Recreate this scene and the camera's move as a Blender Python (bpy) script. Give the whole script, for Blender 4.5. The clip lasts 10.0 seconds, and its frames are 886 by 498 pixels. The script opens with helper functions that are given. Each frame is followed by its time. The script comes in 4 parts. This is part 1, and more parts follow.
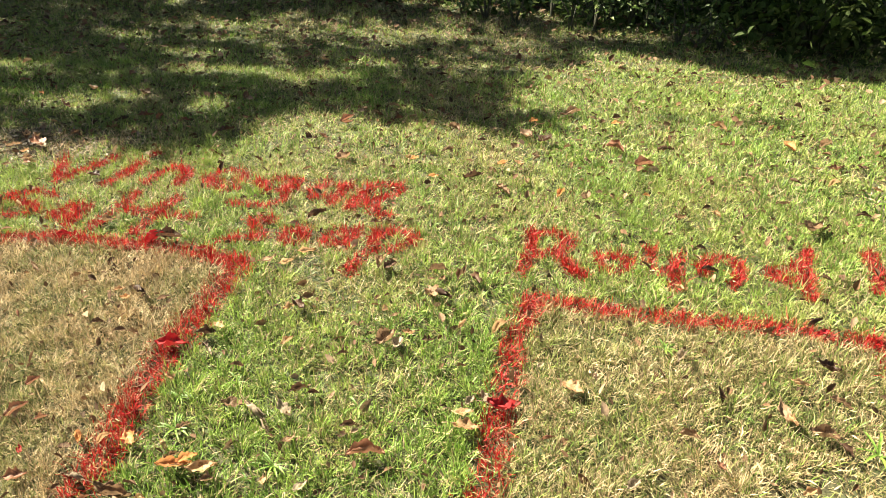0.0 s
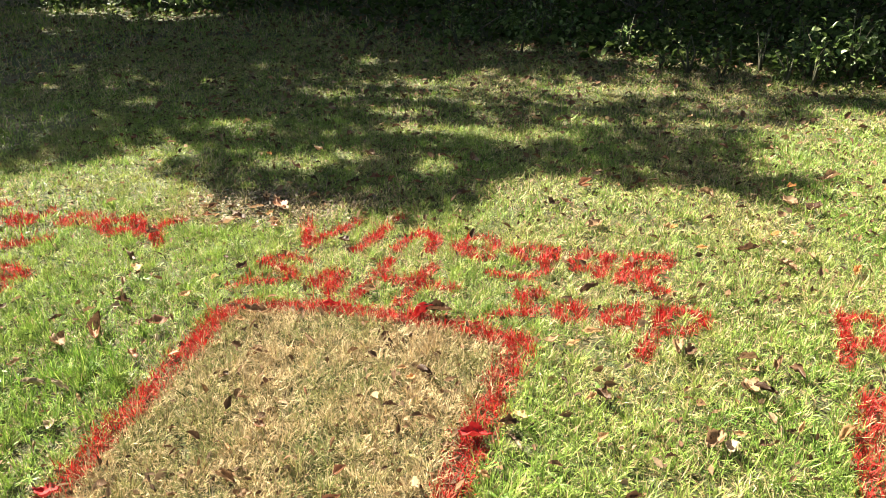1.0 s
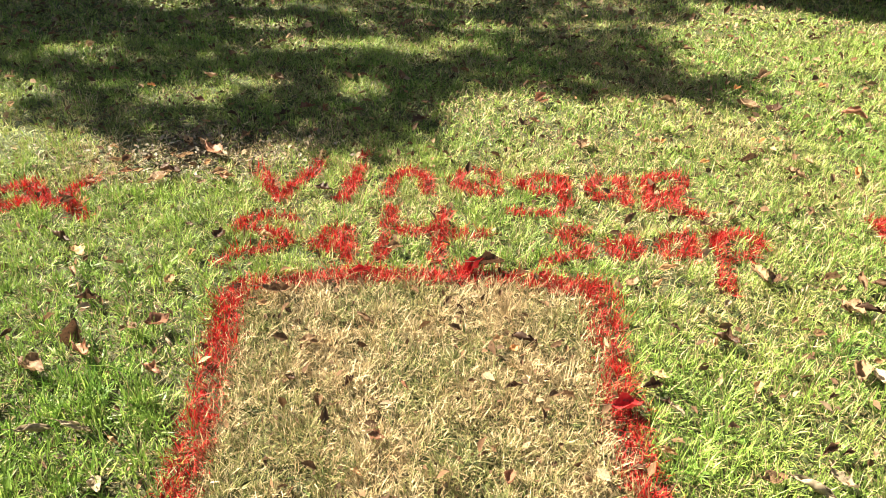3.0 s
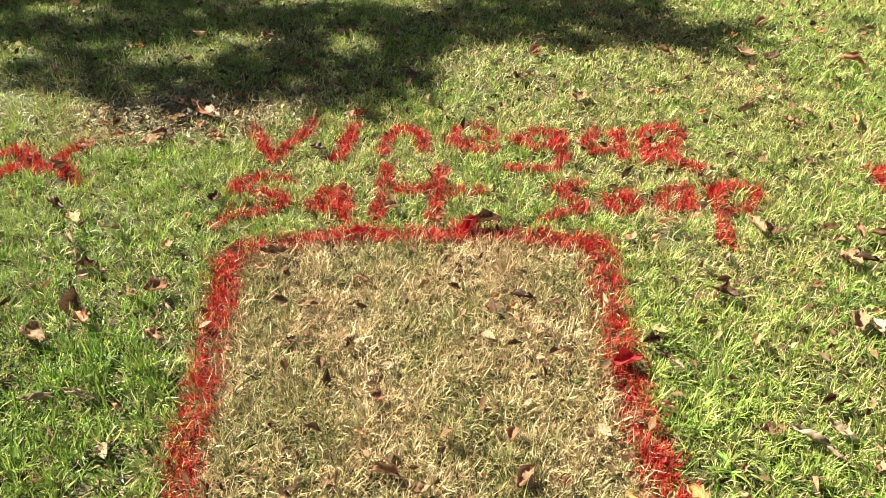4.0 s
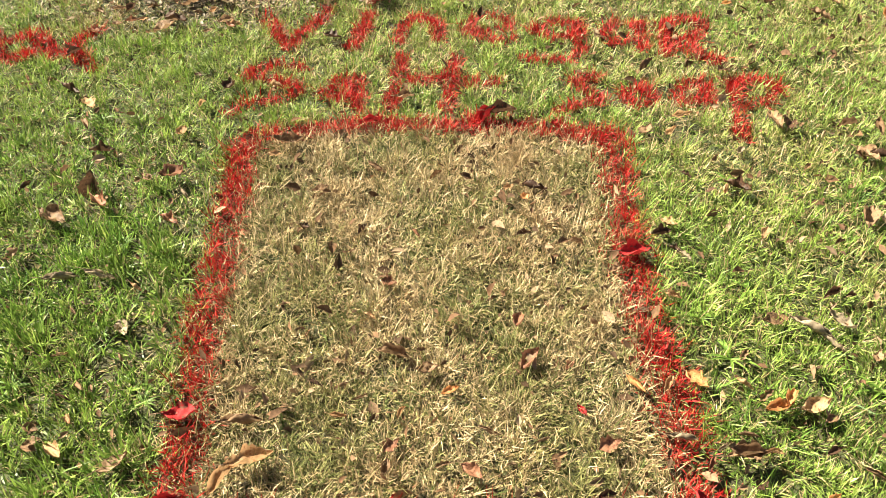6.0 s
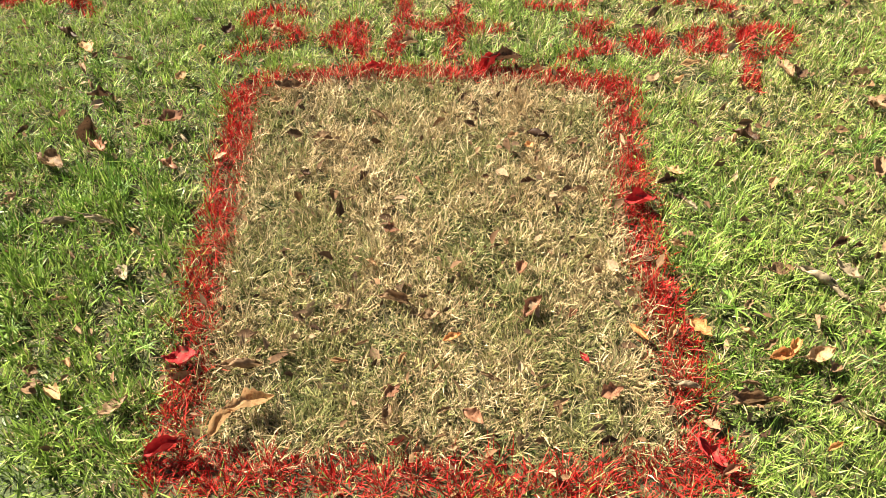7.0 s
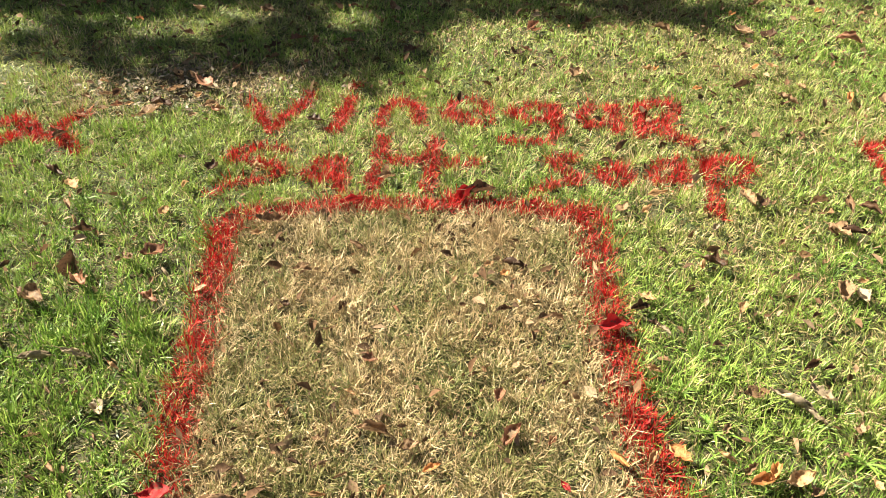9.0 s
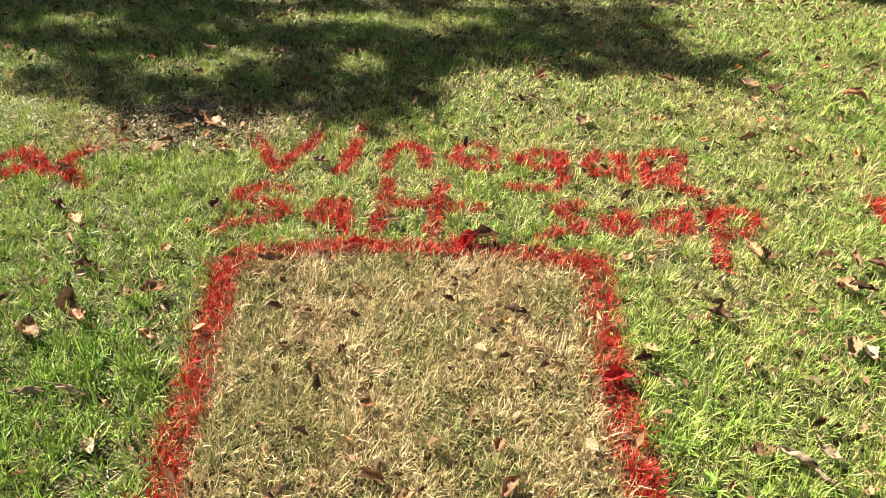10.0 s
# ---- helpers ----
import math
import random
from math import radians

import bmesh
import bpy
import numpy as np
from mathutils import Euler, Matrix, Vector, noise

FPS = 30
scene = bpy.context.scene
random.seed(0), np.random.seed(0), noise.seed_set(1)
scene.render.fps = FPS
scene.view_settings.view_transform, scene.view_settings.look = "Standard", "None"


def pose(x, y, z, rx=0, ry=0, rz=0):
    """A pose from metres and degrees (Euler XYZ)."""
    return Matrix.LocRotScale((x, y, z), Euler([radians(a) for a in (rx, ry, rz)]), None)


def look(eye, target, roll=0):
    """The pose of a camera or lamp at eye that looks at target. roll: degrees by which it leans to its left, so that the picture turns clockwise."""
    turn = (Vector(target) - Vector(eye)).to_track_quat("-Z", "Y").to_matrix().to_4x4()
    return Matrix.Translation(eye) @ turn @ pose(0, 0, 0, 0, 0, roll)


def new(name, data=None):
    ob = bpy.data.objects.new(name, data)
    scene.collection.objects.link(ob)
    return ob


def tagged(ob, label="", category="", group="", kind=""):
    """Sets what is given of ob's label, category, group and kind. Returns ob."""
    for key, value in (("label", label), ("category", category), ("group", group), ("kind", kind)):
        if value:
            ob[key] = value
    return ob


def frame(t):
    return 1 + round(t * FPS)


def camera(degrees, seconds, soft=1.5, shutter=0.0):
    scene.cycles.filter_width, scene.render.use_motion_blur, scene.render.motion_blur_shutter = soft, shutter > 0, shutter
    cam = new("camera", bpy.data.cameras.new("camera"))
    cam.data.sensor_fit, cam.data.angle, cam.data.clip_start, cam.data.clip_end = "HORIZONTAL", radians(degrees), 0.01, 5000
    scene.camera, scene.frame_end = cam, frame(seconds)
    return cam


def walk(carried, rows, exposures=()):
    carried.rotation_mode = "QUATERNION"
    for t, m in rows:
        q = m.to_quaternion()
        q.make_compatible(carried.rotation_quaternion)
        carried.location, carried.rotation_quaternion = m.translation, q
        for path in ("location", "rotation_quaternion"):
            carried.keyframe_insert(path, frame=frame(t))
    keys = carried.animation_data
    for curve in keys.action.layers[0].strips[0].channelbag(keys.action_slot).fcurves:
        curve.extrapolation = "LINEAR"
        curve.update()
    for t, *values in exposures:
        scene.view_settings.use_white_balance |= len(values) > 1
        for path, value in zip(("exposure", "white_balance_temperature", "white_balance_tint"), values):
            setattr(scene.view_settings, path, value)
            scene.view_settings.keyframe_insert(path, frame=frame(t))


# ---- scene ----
cam = camera(56.0, 10.0, soft=0.9)
PATH = [
    (0, (1.598, -2.388, 1.357), (1.313, -0.636, 0.434), -0.5),
    (0.2, (1.475, -2.386, 1.353), (1.048, -0.66, 0.437), -2.1),
    (0.5, (1.319, -2.386, 1.359), (0.714, -0.701, 0.468), -3.9),
    (0.8, (1.13, -2.316, 1.36), (0.489, -0.624, 0.508), -3.7),
    (1, (1.028, -2.282, 1.363), (0.447, -0.548, 0.555), -3.2),
    (1.2, (0.912, -2.277, 1.358), (0.449, -0.492, 0.585), -2.1),
    (1.5, (0.708, -2.303, 1.362), (0.432, -0.467, 0.617), -1.4),
    (1.8, (0.522, -2.312, 1.392), (0.316, -0.474, 0.633), -2.3),
    (2, (0.411, -2.286, 1.391), (0.193, -0.461, 0.603), -3.1),
    (2.2, (0.321, -2.192, 1.389), (0.103, -0.389, 0.553), -3.4),
    (2.5, (0.219, -2.085, 1.382), (0.071, -0.309, 0.475), -2.5),
    (2.8, (0.114, -2.054, 1.373), (0.079, -0.314, 0.387), -0.8),
    (3, (0.057, -2.038, 1.379), (0.066, -0.331, 0.336), -0.4),
    (3.2, (0.024, -2.03, 1.378), (0.06, -0.346, 0.299), -0.5),
    (4.3, (0.069, -2.022, 1.394), (0.078, -0.38, 0.252), -1.8),
    (4.5, (0.078, -2.023, 1.391), (0.086, -0.377, 0.255), -1.8),
    (5, (0.083, -2.028, 1.39), (0.089, -0.396, 0.234), -1.6),
    (5.5, (0.083, -2.04, 1.389), (0.091, -0.463, 0.159), -1.6),
    (6, (0.075, -2.053, 1.381), (0.037, -0.557, 0.054), -1.9),
    (6.2, (0.073, -2.051, 1.375), (0.011, -0.593, 0.007), -2.3),
    (7.3, (0.074, -2.058, 1.34), (0.049, -0.628, -0.058), -0.9),
    (7.5, (0.075, -2.058, 1.343), (0.066, -0.602, -0.028), -0.6),
    (8, (0.076, -2.065, 1.352), (0.069, -0.571, 0.022), -0.8),
    (8.2, (0.073, -2.069, 1.353), (0.06, -0.55, 0.052), -1.0),
    (8.5, (0.076, -2.082, 1.362), (0.058, -0.515, 0.119), -1.4),
    (9, (0.078, -2.076, 1.365), (0.087, -0.45, 0.2), -1.1),
    (9.5, (0.077, -2.077, 1.362), (0.105, -0.455, 0.194), -0.9),
    (9.8, (0.075, -2.076, 1.362), (0.108, -0.424, 0.236), -0.2),
    (10, (0.079, -2.059, 1.357), (0.081, -0.375, 0.279), 0.3),
]
EXPOSURES = [(t, stops + 0.71, 7000, 7) for t, stops in ((0.0, 1.93), (0.5, 2.03), (1.0, 2.20), (1.5, 2.28), (2.0, 2.37), (2.5, 2.28), (3.0, 2.06), (4.5, 1.74), (5.5, 1.70), (7.5, 1.66), (9.0, 1.70), (10.0, 1.74))]
walk(cam, [(t, look(eye, target, roll)) for t, eye, target, roll in PATH], EXPOSURES)

# ---- world, sun and sky ----
SUN_AZ = math.atan2(0.50, -0.866)
SUN_EL = radians(43)
TO_SUN = Vector((math.cos(SUN_AZ) * math.cos(SUN_EL), math.sin(SUN_AZ) * math.cos(SUN_EL), math.sin(SUN_EL)))
world = bpy.data.worlds.new("sky")
scene.world = world
world.use_nodes = True
wn = world.node_tree.nodes
sky = wn.new("ShaderNodeTexSky")
sky.sky_type, sky.sun_disc = "NISHITA", False
sky.dust_density, sky.ozone_density = 2.5, 0.4
sky.sun_elevation, sky.sun_rotation = SUN_EL, math.atan2(TO_SUN.x, TO_SUN.y)
world.node_tree.links.new(sky.outputs[0], wn["Background"].inputs[0])
wn["Background"].inputs[1].default_value = 0.0245
sun = new("sun", bpy.data.lights.new("sun", "SUN"))
sun.data.energy, sun.data.angle, sun.data.color = 5.0, radians(0.53), (1.0, 0.935, 0.80)
sun.matrix_world = look(TO_SUN * 40, (0, 0, 0))

# ---- materials ----


def material(name):
    m = bpy.data.materials.new(name)
    m.use_nodes = True
    m.node_tree.nodes.clear()
    return m, m.node_tree.nodes, m.node_tree.links


def ramp_node(nodes, stops):
    r = nodes.new("ShaderNodeValToRGB")
    while len(r.color_ramp.elements) < len(stops):
        r.color_ramp.elements.new(0.5)
    for e, (p, c) in zip(r.color_ramp.elements, stops):
        e.position, e.color = p, (*c, 1)
    return r


def noise_node(nodes, links, scale, detail=3.0, rough=0.6):
    co = nodes.new("ShaderNodeTexCoord")
    n = nodes.new("ShaderNodeTexNoise")
    n.inputs["Scale"].default_value, n.inputs["Detail"].default_value = scale, detail
    n.inputs["Roughness"].default_value = rough
    links.new(co.outputs["Object"], n.inputs["Vector"])
    return n


def mix_colour(nodes, links, fac, a, b, blend="MIX"):
    m = nodes.new("ShaderNodeMix")
    m.data_type, m.blend_type = "RGBA", blend
    for socket, value in ((m.inputs[0], fac), (m.inputs[6], a), (m.inputs[7], b)):
        if isinstance(value, (int, float)):
            socket.default_value = value
        elif isinstance(value, tuple):
            socket.default_value = (*value, 1)
        else:
            links.new(value, socket)
    return m.outputs[2]


def leafy(name, stops, patch=None, patch_scale=1.5, translucent=0.35, rough=0.5, by="island", spots=None, gloss=0.4):
    """Blades and leaves: a colour of their own each, drifting in patches, light passing through."""
    m, nodes, links = material(name)
    if by == "island":
        src = nodes.new("ShaderNodeNewGeometry").outputs["Random Per Island"]
    else:
        src = nodes.new("ShaderNodeObjectInfo").outputs["Random"]
    ramp = ramp_node(nodes, stops)
    links.new(src, ramp.inputs[0])
    col = ramp.outputs[0]
    if patch:
        n = noise_node(nodes, links, patch_scale)
        r = ramp_node(nodes, ((0.42, (0, 0, 0)), (0.66, (1, 1, 1))))
        links.new(n.outputs["Fac"], r.inputs[0])
        sc = nodes.new("ShaderNodeMath")
        sc.operation = "MULTIPLY"
        sc.inputs[1].default_value = 0.65
        links.new(r.outputs[0], sc.inputs[0])
        col = mix_colour(nodes, links, sc.outputs[0], col, patch)
    # random darker clumps, which also put shade between tufts into the colour
    if patch:
        clump = noise_node(nodes, links, patch_scale * 6.0, 4.5, 0.72)
        cr = ramp_node(nodes, ((0.34, (0.55, 0.58, 0.52)), (0.50, (1.0, 1.0, 1.0)), (0.68, (1.22, 1.19, 1.15))))
        links.new(clump.outputs["Fac"], cr.inputs[0])
        col = mix_colour(nodes, links, 1.0, col, cr.outputs[0], "MULTIPLY")
    # fine grain, its contrast raised to stand in for partly lit blades
    grain = noise_node(nodes, links, 90.0 if spots is None else spots[0], 4.0)
    gr = ramp_node(nodes, ((0.3, (0.54, 0.54, 0.54)), (0.7, (1.26, 1.26, 1.26))))
    links.new(grain.outputs["Fac"], gr.inputs[0])
    col = mix_colour(nodes, links, 1.0, col, gr.outputs[0], "MULTIPLY")
    if spots is not None:
        sp = ramp_node(nodes, ((0.56, (0, 0, 0)), (0.64, (1, 1, 1))))
        links.new(grain.outputs["Fac"], sp.inputs[0])
        col = mix_colour(nodes, links, sp.outputs[0], col, spots[1])
    bs = nodes.new("ShaderNodeBsdfPrincipled")
    bs.inputs["Roughness"].default_value = rough
    bs.inputs["Specular IOR Level"].default_value = gloss
    links.new(col, bs.inputs["Base Color"])
    bump = nodes.new("ShaderNodeBump")
    bump.inputs["Strength"].default_value, bump.inputs["Distance"].default_value = 0.35, 0.002
    links.new(grain.outputs["Fac"], bump.inputs["Height"])
    links.new(bump.outputs[0], bs.inputs["Normal"])
    tr = nodes.new("ShaderNodeBsdfTranslucent")
    links.new(col, tr.inputs[0])
    mx = nodes.new("ShaderNodeMixShader")
    mx.inputs[0].default_value = translucent
    links.new(bs.outputs[0], mx.inputs[1])
    links.new(tr.outputs[0], mx.inputs[2])
    out = nodes.new("ShaderNodeOutputMaterial")
    links.new(mx.outputs[0], out.inputs[0])
    return m


def solid(name, low, high, scale, rough=0.9, bump=0.5, dist=0.01, third=None):
    m, nodes, links = material(name)
    n = noise_node(nodes, links, scale, 8.0, 0.65)
    r = ramp_node(nodes, ((0.32, low), (0.68, high)))
    links.new(n.outputs["Fac"], r.inputs[0])
    col = r.outputs[0]
    if third:
        n2 = noise_node(nodes, links, third[0], 3.0)
        r2 = ramp_node(nodes, ((0.45, (0, 0, 0)), (0.62, (1, 1, 1))))
        links.new(n2.outputs["Fac"], r2.inputs[0])
        col = mix_colour(nodes, links, r2.outputs[0], col, third[1])
    bs = nodes.new("ShaderNodeBsdfPrincipled")
    bs.inputs["Roughness"].default_value = rough
    links.new(col, bs.inputs["Base Color"])
    b = nodes.new("ShaderNodeBump")
    b.inputs["Strength"].default_value, b.inputs["Distance"].default_value = bump, dist
    links.new(n.outputs["Fac"], b.inputs["Height"])
    links.new(b.outputs[0], bs.inputs["Normal"])
    out = nodes.new("ShaderNodeOutputMaterial")
    links.new(bs.outputs[0], out.inputs[0])
    return m


M_SOIL = solid("soil_and_thatch", (0.020, 0.018, 0.006), (0.070, 0.066, 0.024), 60, third=(1.6, (0.036, 0.052, 0.013)))
M_LAWN = leafy("lawn_blade", ((0.0, (0.068, 0.140, 0.017)), (0.3, (0.140, 0.242, 0.033)), (0.6, (0.222, 0.340, 0.060)),
                              (0.88, (0.335, 0.412, 0.106)), (1.0, (0.480, 0.470, 0.200))), (0.345, 0.335, 0.112), 1.6, 0.24, 0.5, gloss=0.30)
M_LUSH = leafy("lush_blade", ((0.0, (0.055, 0.132, 0.015)), (0.3, (0.120, 0.232, 0.030)), (0.65, (0.210, 0.335, 0.056)), (1.0, (0.360, 0.445, 0.122))),
               (0.260, 0.332, 0.070), 1.6, 0.26, 0.5, gloss=0.30)
M_TALL = leafy("deep_green_blade", ((0.0, (0.045, 0.108, 0.014)), (0.3, (0.100, 0.200, 0.026)), (0.7, (0.185, 0.300, 0.048)), (1.0, (0.350, 0.430, 0.110))),
               (0.215, 0.280, 0.056), 1.6, 0.26, 0.45, gloss=0.35)
M_DRY = leafy("dry_blade", ((0.0, (0.180, 0.122, 0.060)), (0.25, (0.330, 0.245, 0.130)), (0.6, (0.490, 0.385, 0.218)),
                            (1.0, (0.660, 0.545, 0.345))), (0.330, 0.225, 0.118), 5.0, 0.18, 0.6, gloss=0.2)
M_DULL = leafy("dull_green_blade", ((0.0, (0.085, 0.112, 0.032)), (0.5, (0.195, 0.215, 0.075)), (1.0, (0.345, 0.330, 0.140))),
               (0.270, 0.230, 0.095), 4.0, 0.3, 0.6, gloss=0.2)
M_THATCH = leafy("thatch_blade", ((0.0, (0.024, 0.034, 0.008)), (0.4, (0.060, 0.080, 0.018)), (0.6, (0.090, 0.078, 0.028)), (0.85, (0.170, 0.135, 0.058)), (1.0, (0.360, 0.300, 0.145))), None, 1, 0.15, 0.7, gloss=0.1)
M_PAINT = leafy("red_painted_blade", ((0.0, (0.130, 0.012, 0.009)), (0.35, (0.330, 0.014, 0.012)), (0.8, (0.510, 0.020, 0.018)),
                                      (1.0, (0.640, 0.110, 0.085))), (0.360, 0.018, 0.015), 4.0, 0.25, 0.5, gloss=0.2)
LEAF_MATS = {
    "d": leafy("dark_dead_leaf", ((0, (0.053, 0.028, 0.018)), (1, (0.118, 0.065, 0.038))), None, 1, 0.24, 0.55, "object", (7.0, (0.035, 0.020, 0.014)), 0.15),
    "b": leafy("brown_dead_leaf", ((0, (0.165, 0.098, 0.054)), (1, (0.300, 0.190, 0.110))), None, 1, 0.28, 0.6, "object", (6.0, (0.090, 0.052, 0.030)), 0.15),
    "r": leafy("russet_dead_leaf", ((0, (0.185, 0.085, 0.050)), (1, (0.310, 0.150, 0.088))), None, 1, 0.26, 0.55, "object", (6.0, (0.110, 0.050, 0.032)), 0.15),
    "t": leafy("tan_dead_leaf", ((0, (0.319, 0.183, 0.092)), (1, (0.507, 0.330, 0.177))), None, 1, 0.37, 0.6, "object", (6.0, (0.271, 0.142, 0.071)), 0.15),
    "p": leafy("pale_dead_leaf", ((0, (0.250, 0.190, 0.125)), (1, (0.380, 0.300, 0.205))), None, 1, 0.28, 0.7, "object", (5.0, (0.140, 0.108, 0.076)), 0.15),
    "o": leafy("orange_dead_leaf", ((0, (0.472, 0.212, 0.083)), (1, (0.590, 0.319, 0.136))), None, 1, 0.37, 0.55, "object", (6.0, (0.354, 0.142, 0.053)), 0.15),
    "x": leafy("red_painted_leaf", ((0, (0.260, 0.018, 0.020)), (1, (0.400, 0.030, 0.030))), None, 1, 0.15, 0.65, "object", (5.0, (0.140, 0.050, 0.036)), 0.10),
}
M_STALK = solid("leaf_stalk", (0.10, 0.055, 0.03), (0.22, 0.13, 0.07), 120, 0.7)
M_LITTER = leafy("leaf_litter", ((0.0, (0.055, 0.034, 0.021)), (0.4, (0.115, 0.065, 0.037)), (0.75, (0.165, 0.093, 0.050)), (1.0, (0.300, 0.215, 0.140))),
                 None, 1, 0.15, 0.75, gloss=0.08)
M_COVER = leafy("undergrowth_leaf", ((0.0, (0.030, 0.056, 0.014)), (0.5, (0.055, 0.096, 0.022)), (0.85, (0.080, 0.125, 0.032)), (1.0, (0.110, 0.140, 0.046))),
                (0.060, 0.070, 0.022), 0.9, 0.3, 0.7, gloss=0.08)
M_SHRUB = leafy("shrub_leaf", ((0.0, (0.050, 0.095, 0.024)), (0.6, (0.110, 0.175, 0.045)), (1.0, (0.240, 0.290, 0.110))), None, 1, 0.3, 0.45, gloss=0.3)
M_CROWN = leafy("tree_leaf", ((0.0, (0.025, 0.050, 0.012)), (0.6, (0.050, 0.090, 0.020)), (1.0, (0.100, 0.120, 0.030))), None, 1, 0.22)
M_BARK = solid("bark", (0.030, 0.024, 0.018), (0.110, 0.090, 0.068), 22, 0.95, 1.0, 0.03)
M_STEM = solid("green_brown_stem", (0.024, 0.028, 0.012), (0.060, 0.055, 0.028), 60, 0.8)

# ---- mesh builders ----
RNG = np.random.default_rng(11)


def link_mesh(name, mesh, mat, parent=None, label=""):
    mesh.materials.append(mat)
    ob = new(name, mesh)
    if parent is not None:
        ob.parent = parent
    if label:
        tagged(ob, label)
    return ob


def raw_mesh(name, verts, loops, starts, smooth=True):
    me = bpy.data.meshes.new(name)
    me.vertices.add(len(verts))
    me.vertices.foreach_set("co", np.asarray(verts, dtype=np.float32).ravel())
    me.loops.add(len(loops))
    me.loops.foreach_set("vertex_index", np.asarray(loops, dtype=np.int32))
    me.polygons.add(len(starts))
    me.polygons.foreach_set("loop_start", np.asarray(starts, dtype=np.int32))
    me.update(calc_edges=True)
    me.validate()
    if smooth:
        me.polygons.foreach_set("use_smooth", np.ones(len(starts), dtype=bool))
    return me


def part(name, bm, mat, parent, label=""):
    me = bpy.data.meshes.new(name)
    bm.to_mesh(me)
    bm.free()
    for p in me.polygons:
        p.use_smooth = True
    return link_mesh(name, me, mat, parent, label)


def relief(x, y):
    """Height of the gently mounded lawn."""
    u, v = np.clip(x, -2.2, 2.2), np.clip(y, -1.4, 3.2)
    return 0.007 + 0.024 * v - 0.0154 * v * v - 0.0057 * u * v


def blades(name, xy, length, width, lean=0.75, spread=0.35, z0=-0.004):
    """Grass blades rooted at xy: a slim strip, widest below its middle, that bends a little and ends in a point."""
    n = len(xy)
    yaw, out, vigour, xy = xy[:, 2], xy[:, 3], xy[:, 4], xy[:, :2]
    a1 = np.clip(RNG.normal(lean, spread, n) * (0.62 + 0.62 * out), 0.02, 1.45)
    a2 = np.clip(a1 + RNG.normal(0.22, 0.24, n), 0.0, 1.7)
    turn = yaw + RNG.normal(0, 0.22, n)
    ln = length * vigour * RNG.uniform(0.6, 1.35, n) * (0.62 + 0.42 * drift(xy[:, 0], xy[:, 1], 0.17, 5.0) + 0.34 * drift(xy[:, 0], xy[:, 1], 0.07, 2.6))
    w = width * RNG.uniform(0.6, 1.35, n) * 0.5
    d = np.stack([np.cos(yaw), np.sin(yaw), np.zeros(n)], 1)
    tw = RNG.uniform(-0.9, 0.9, n)
    side = np.stack([-np.sin(yaw) * np.cos(tw), np.cos(yaw) * np.cos(tw), np.sin(tw)], 1) * w[:, None]
    up = np.array([0, 0, 1.0])
    p0 = np.concatenate([xy, relief(xy[:, :1], xy[:, 1:2]) + z0], 1)
    p1 = p0 + (d * np.sin(a1)[:, None] + up * np.cos(a1)[:, None]) * (ln * 0.45)[:, None]
    bent = np.stack([np.cos(turn), np.sin(turn), np.zeros(n)], 1)
    p2 = p1 + (bent * np.sin(a2)[:, None] + up * np.cos(a2)[:, None]) * (ln * 0.55)[:, None]
    p2[:, 2] = np.maximum(p2[:, 2], p0[:, 2] + 0.006)
    v = np.stack([p0, p1 - side, p1 + side, p2], 1).reshape(-1, 3)
    base = (np.arange(n) * 4)[:, None]
    loops = (base + np.array([[0, 2, 1, 1, 2, 3]])).ravel()
    starts = (np.arange(n)[:, None] * 6 + np.array([[0, 3]])).ravel()
    return raw_mesh(name, v, loops, starts)


def leaf_cloud(name, pos, size, droop=0.4, slim=0.42, toss=1.0):
    """Many small folded leaves, each pointing its own way."""
    n = len(pos)
    yaw = RNG.uniform(0, 2 * np.pi, n)
    el = RNG.normal(-droop * 0.4, 0.5 * toss, n)
    d = np.stack([np.cos(yaw) * np.cos(el), np.sin(yaw) * np.cos(el), np.sin(el)], 1)
    roll = RNG.normal(0, 0.6 * toss, n)
    h = np.stack([-np.sin(yaw), np.cos(yaw), np.zeros(n)], 1)
    u = np.cross(d, h)
    s = h * np.cos(roll)[:, None] + u * np.sin(roll)[:, None]
    nn = np.cross(d, s)
    sz = (size * RNG.uniform(0.55, 1.35, n))[:, None]
    fold = RNG.uniform(0.02, 0.16, n)[:, None]
    q = [pos, pos + sz * (d * 0.35 + s * slim + nn * fold), pos + sz * (d * 0.72 + s * slim * 0.62 + nn * fold * 0.6), pos + sz * (d - u * 0.12),
         pos + sz * (d * 0.72 - s * slim * 0.62 + nn * fold * 0.6), pos + sz * (d * 0.35 - s * slim + nn * fold)]
    v = np.stack(q, 1).reshape(-1, 3)
    base = (np.arange(n) * 6)[:, None]
    loops = (base + np.array([[0, 1, 2, 3, 0, 3, 4, 5]])).ravel()
    starts = (np.arange(n)[:, None] * 8 + np.array([[0, 4]])).ravel()
    return raw_mesh(name, v, loops, starts, False)


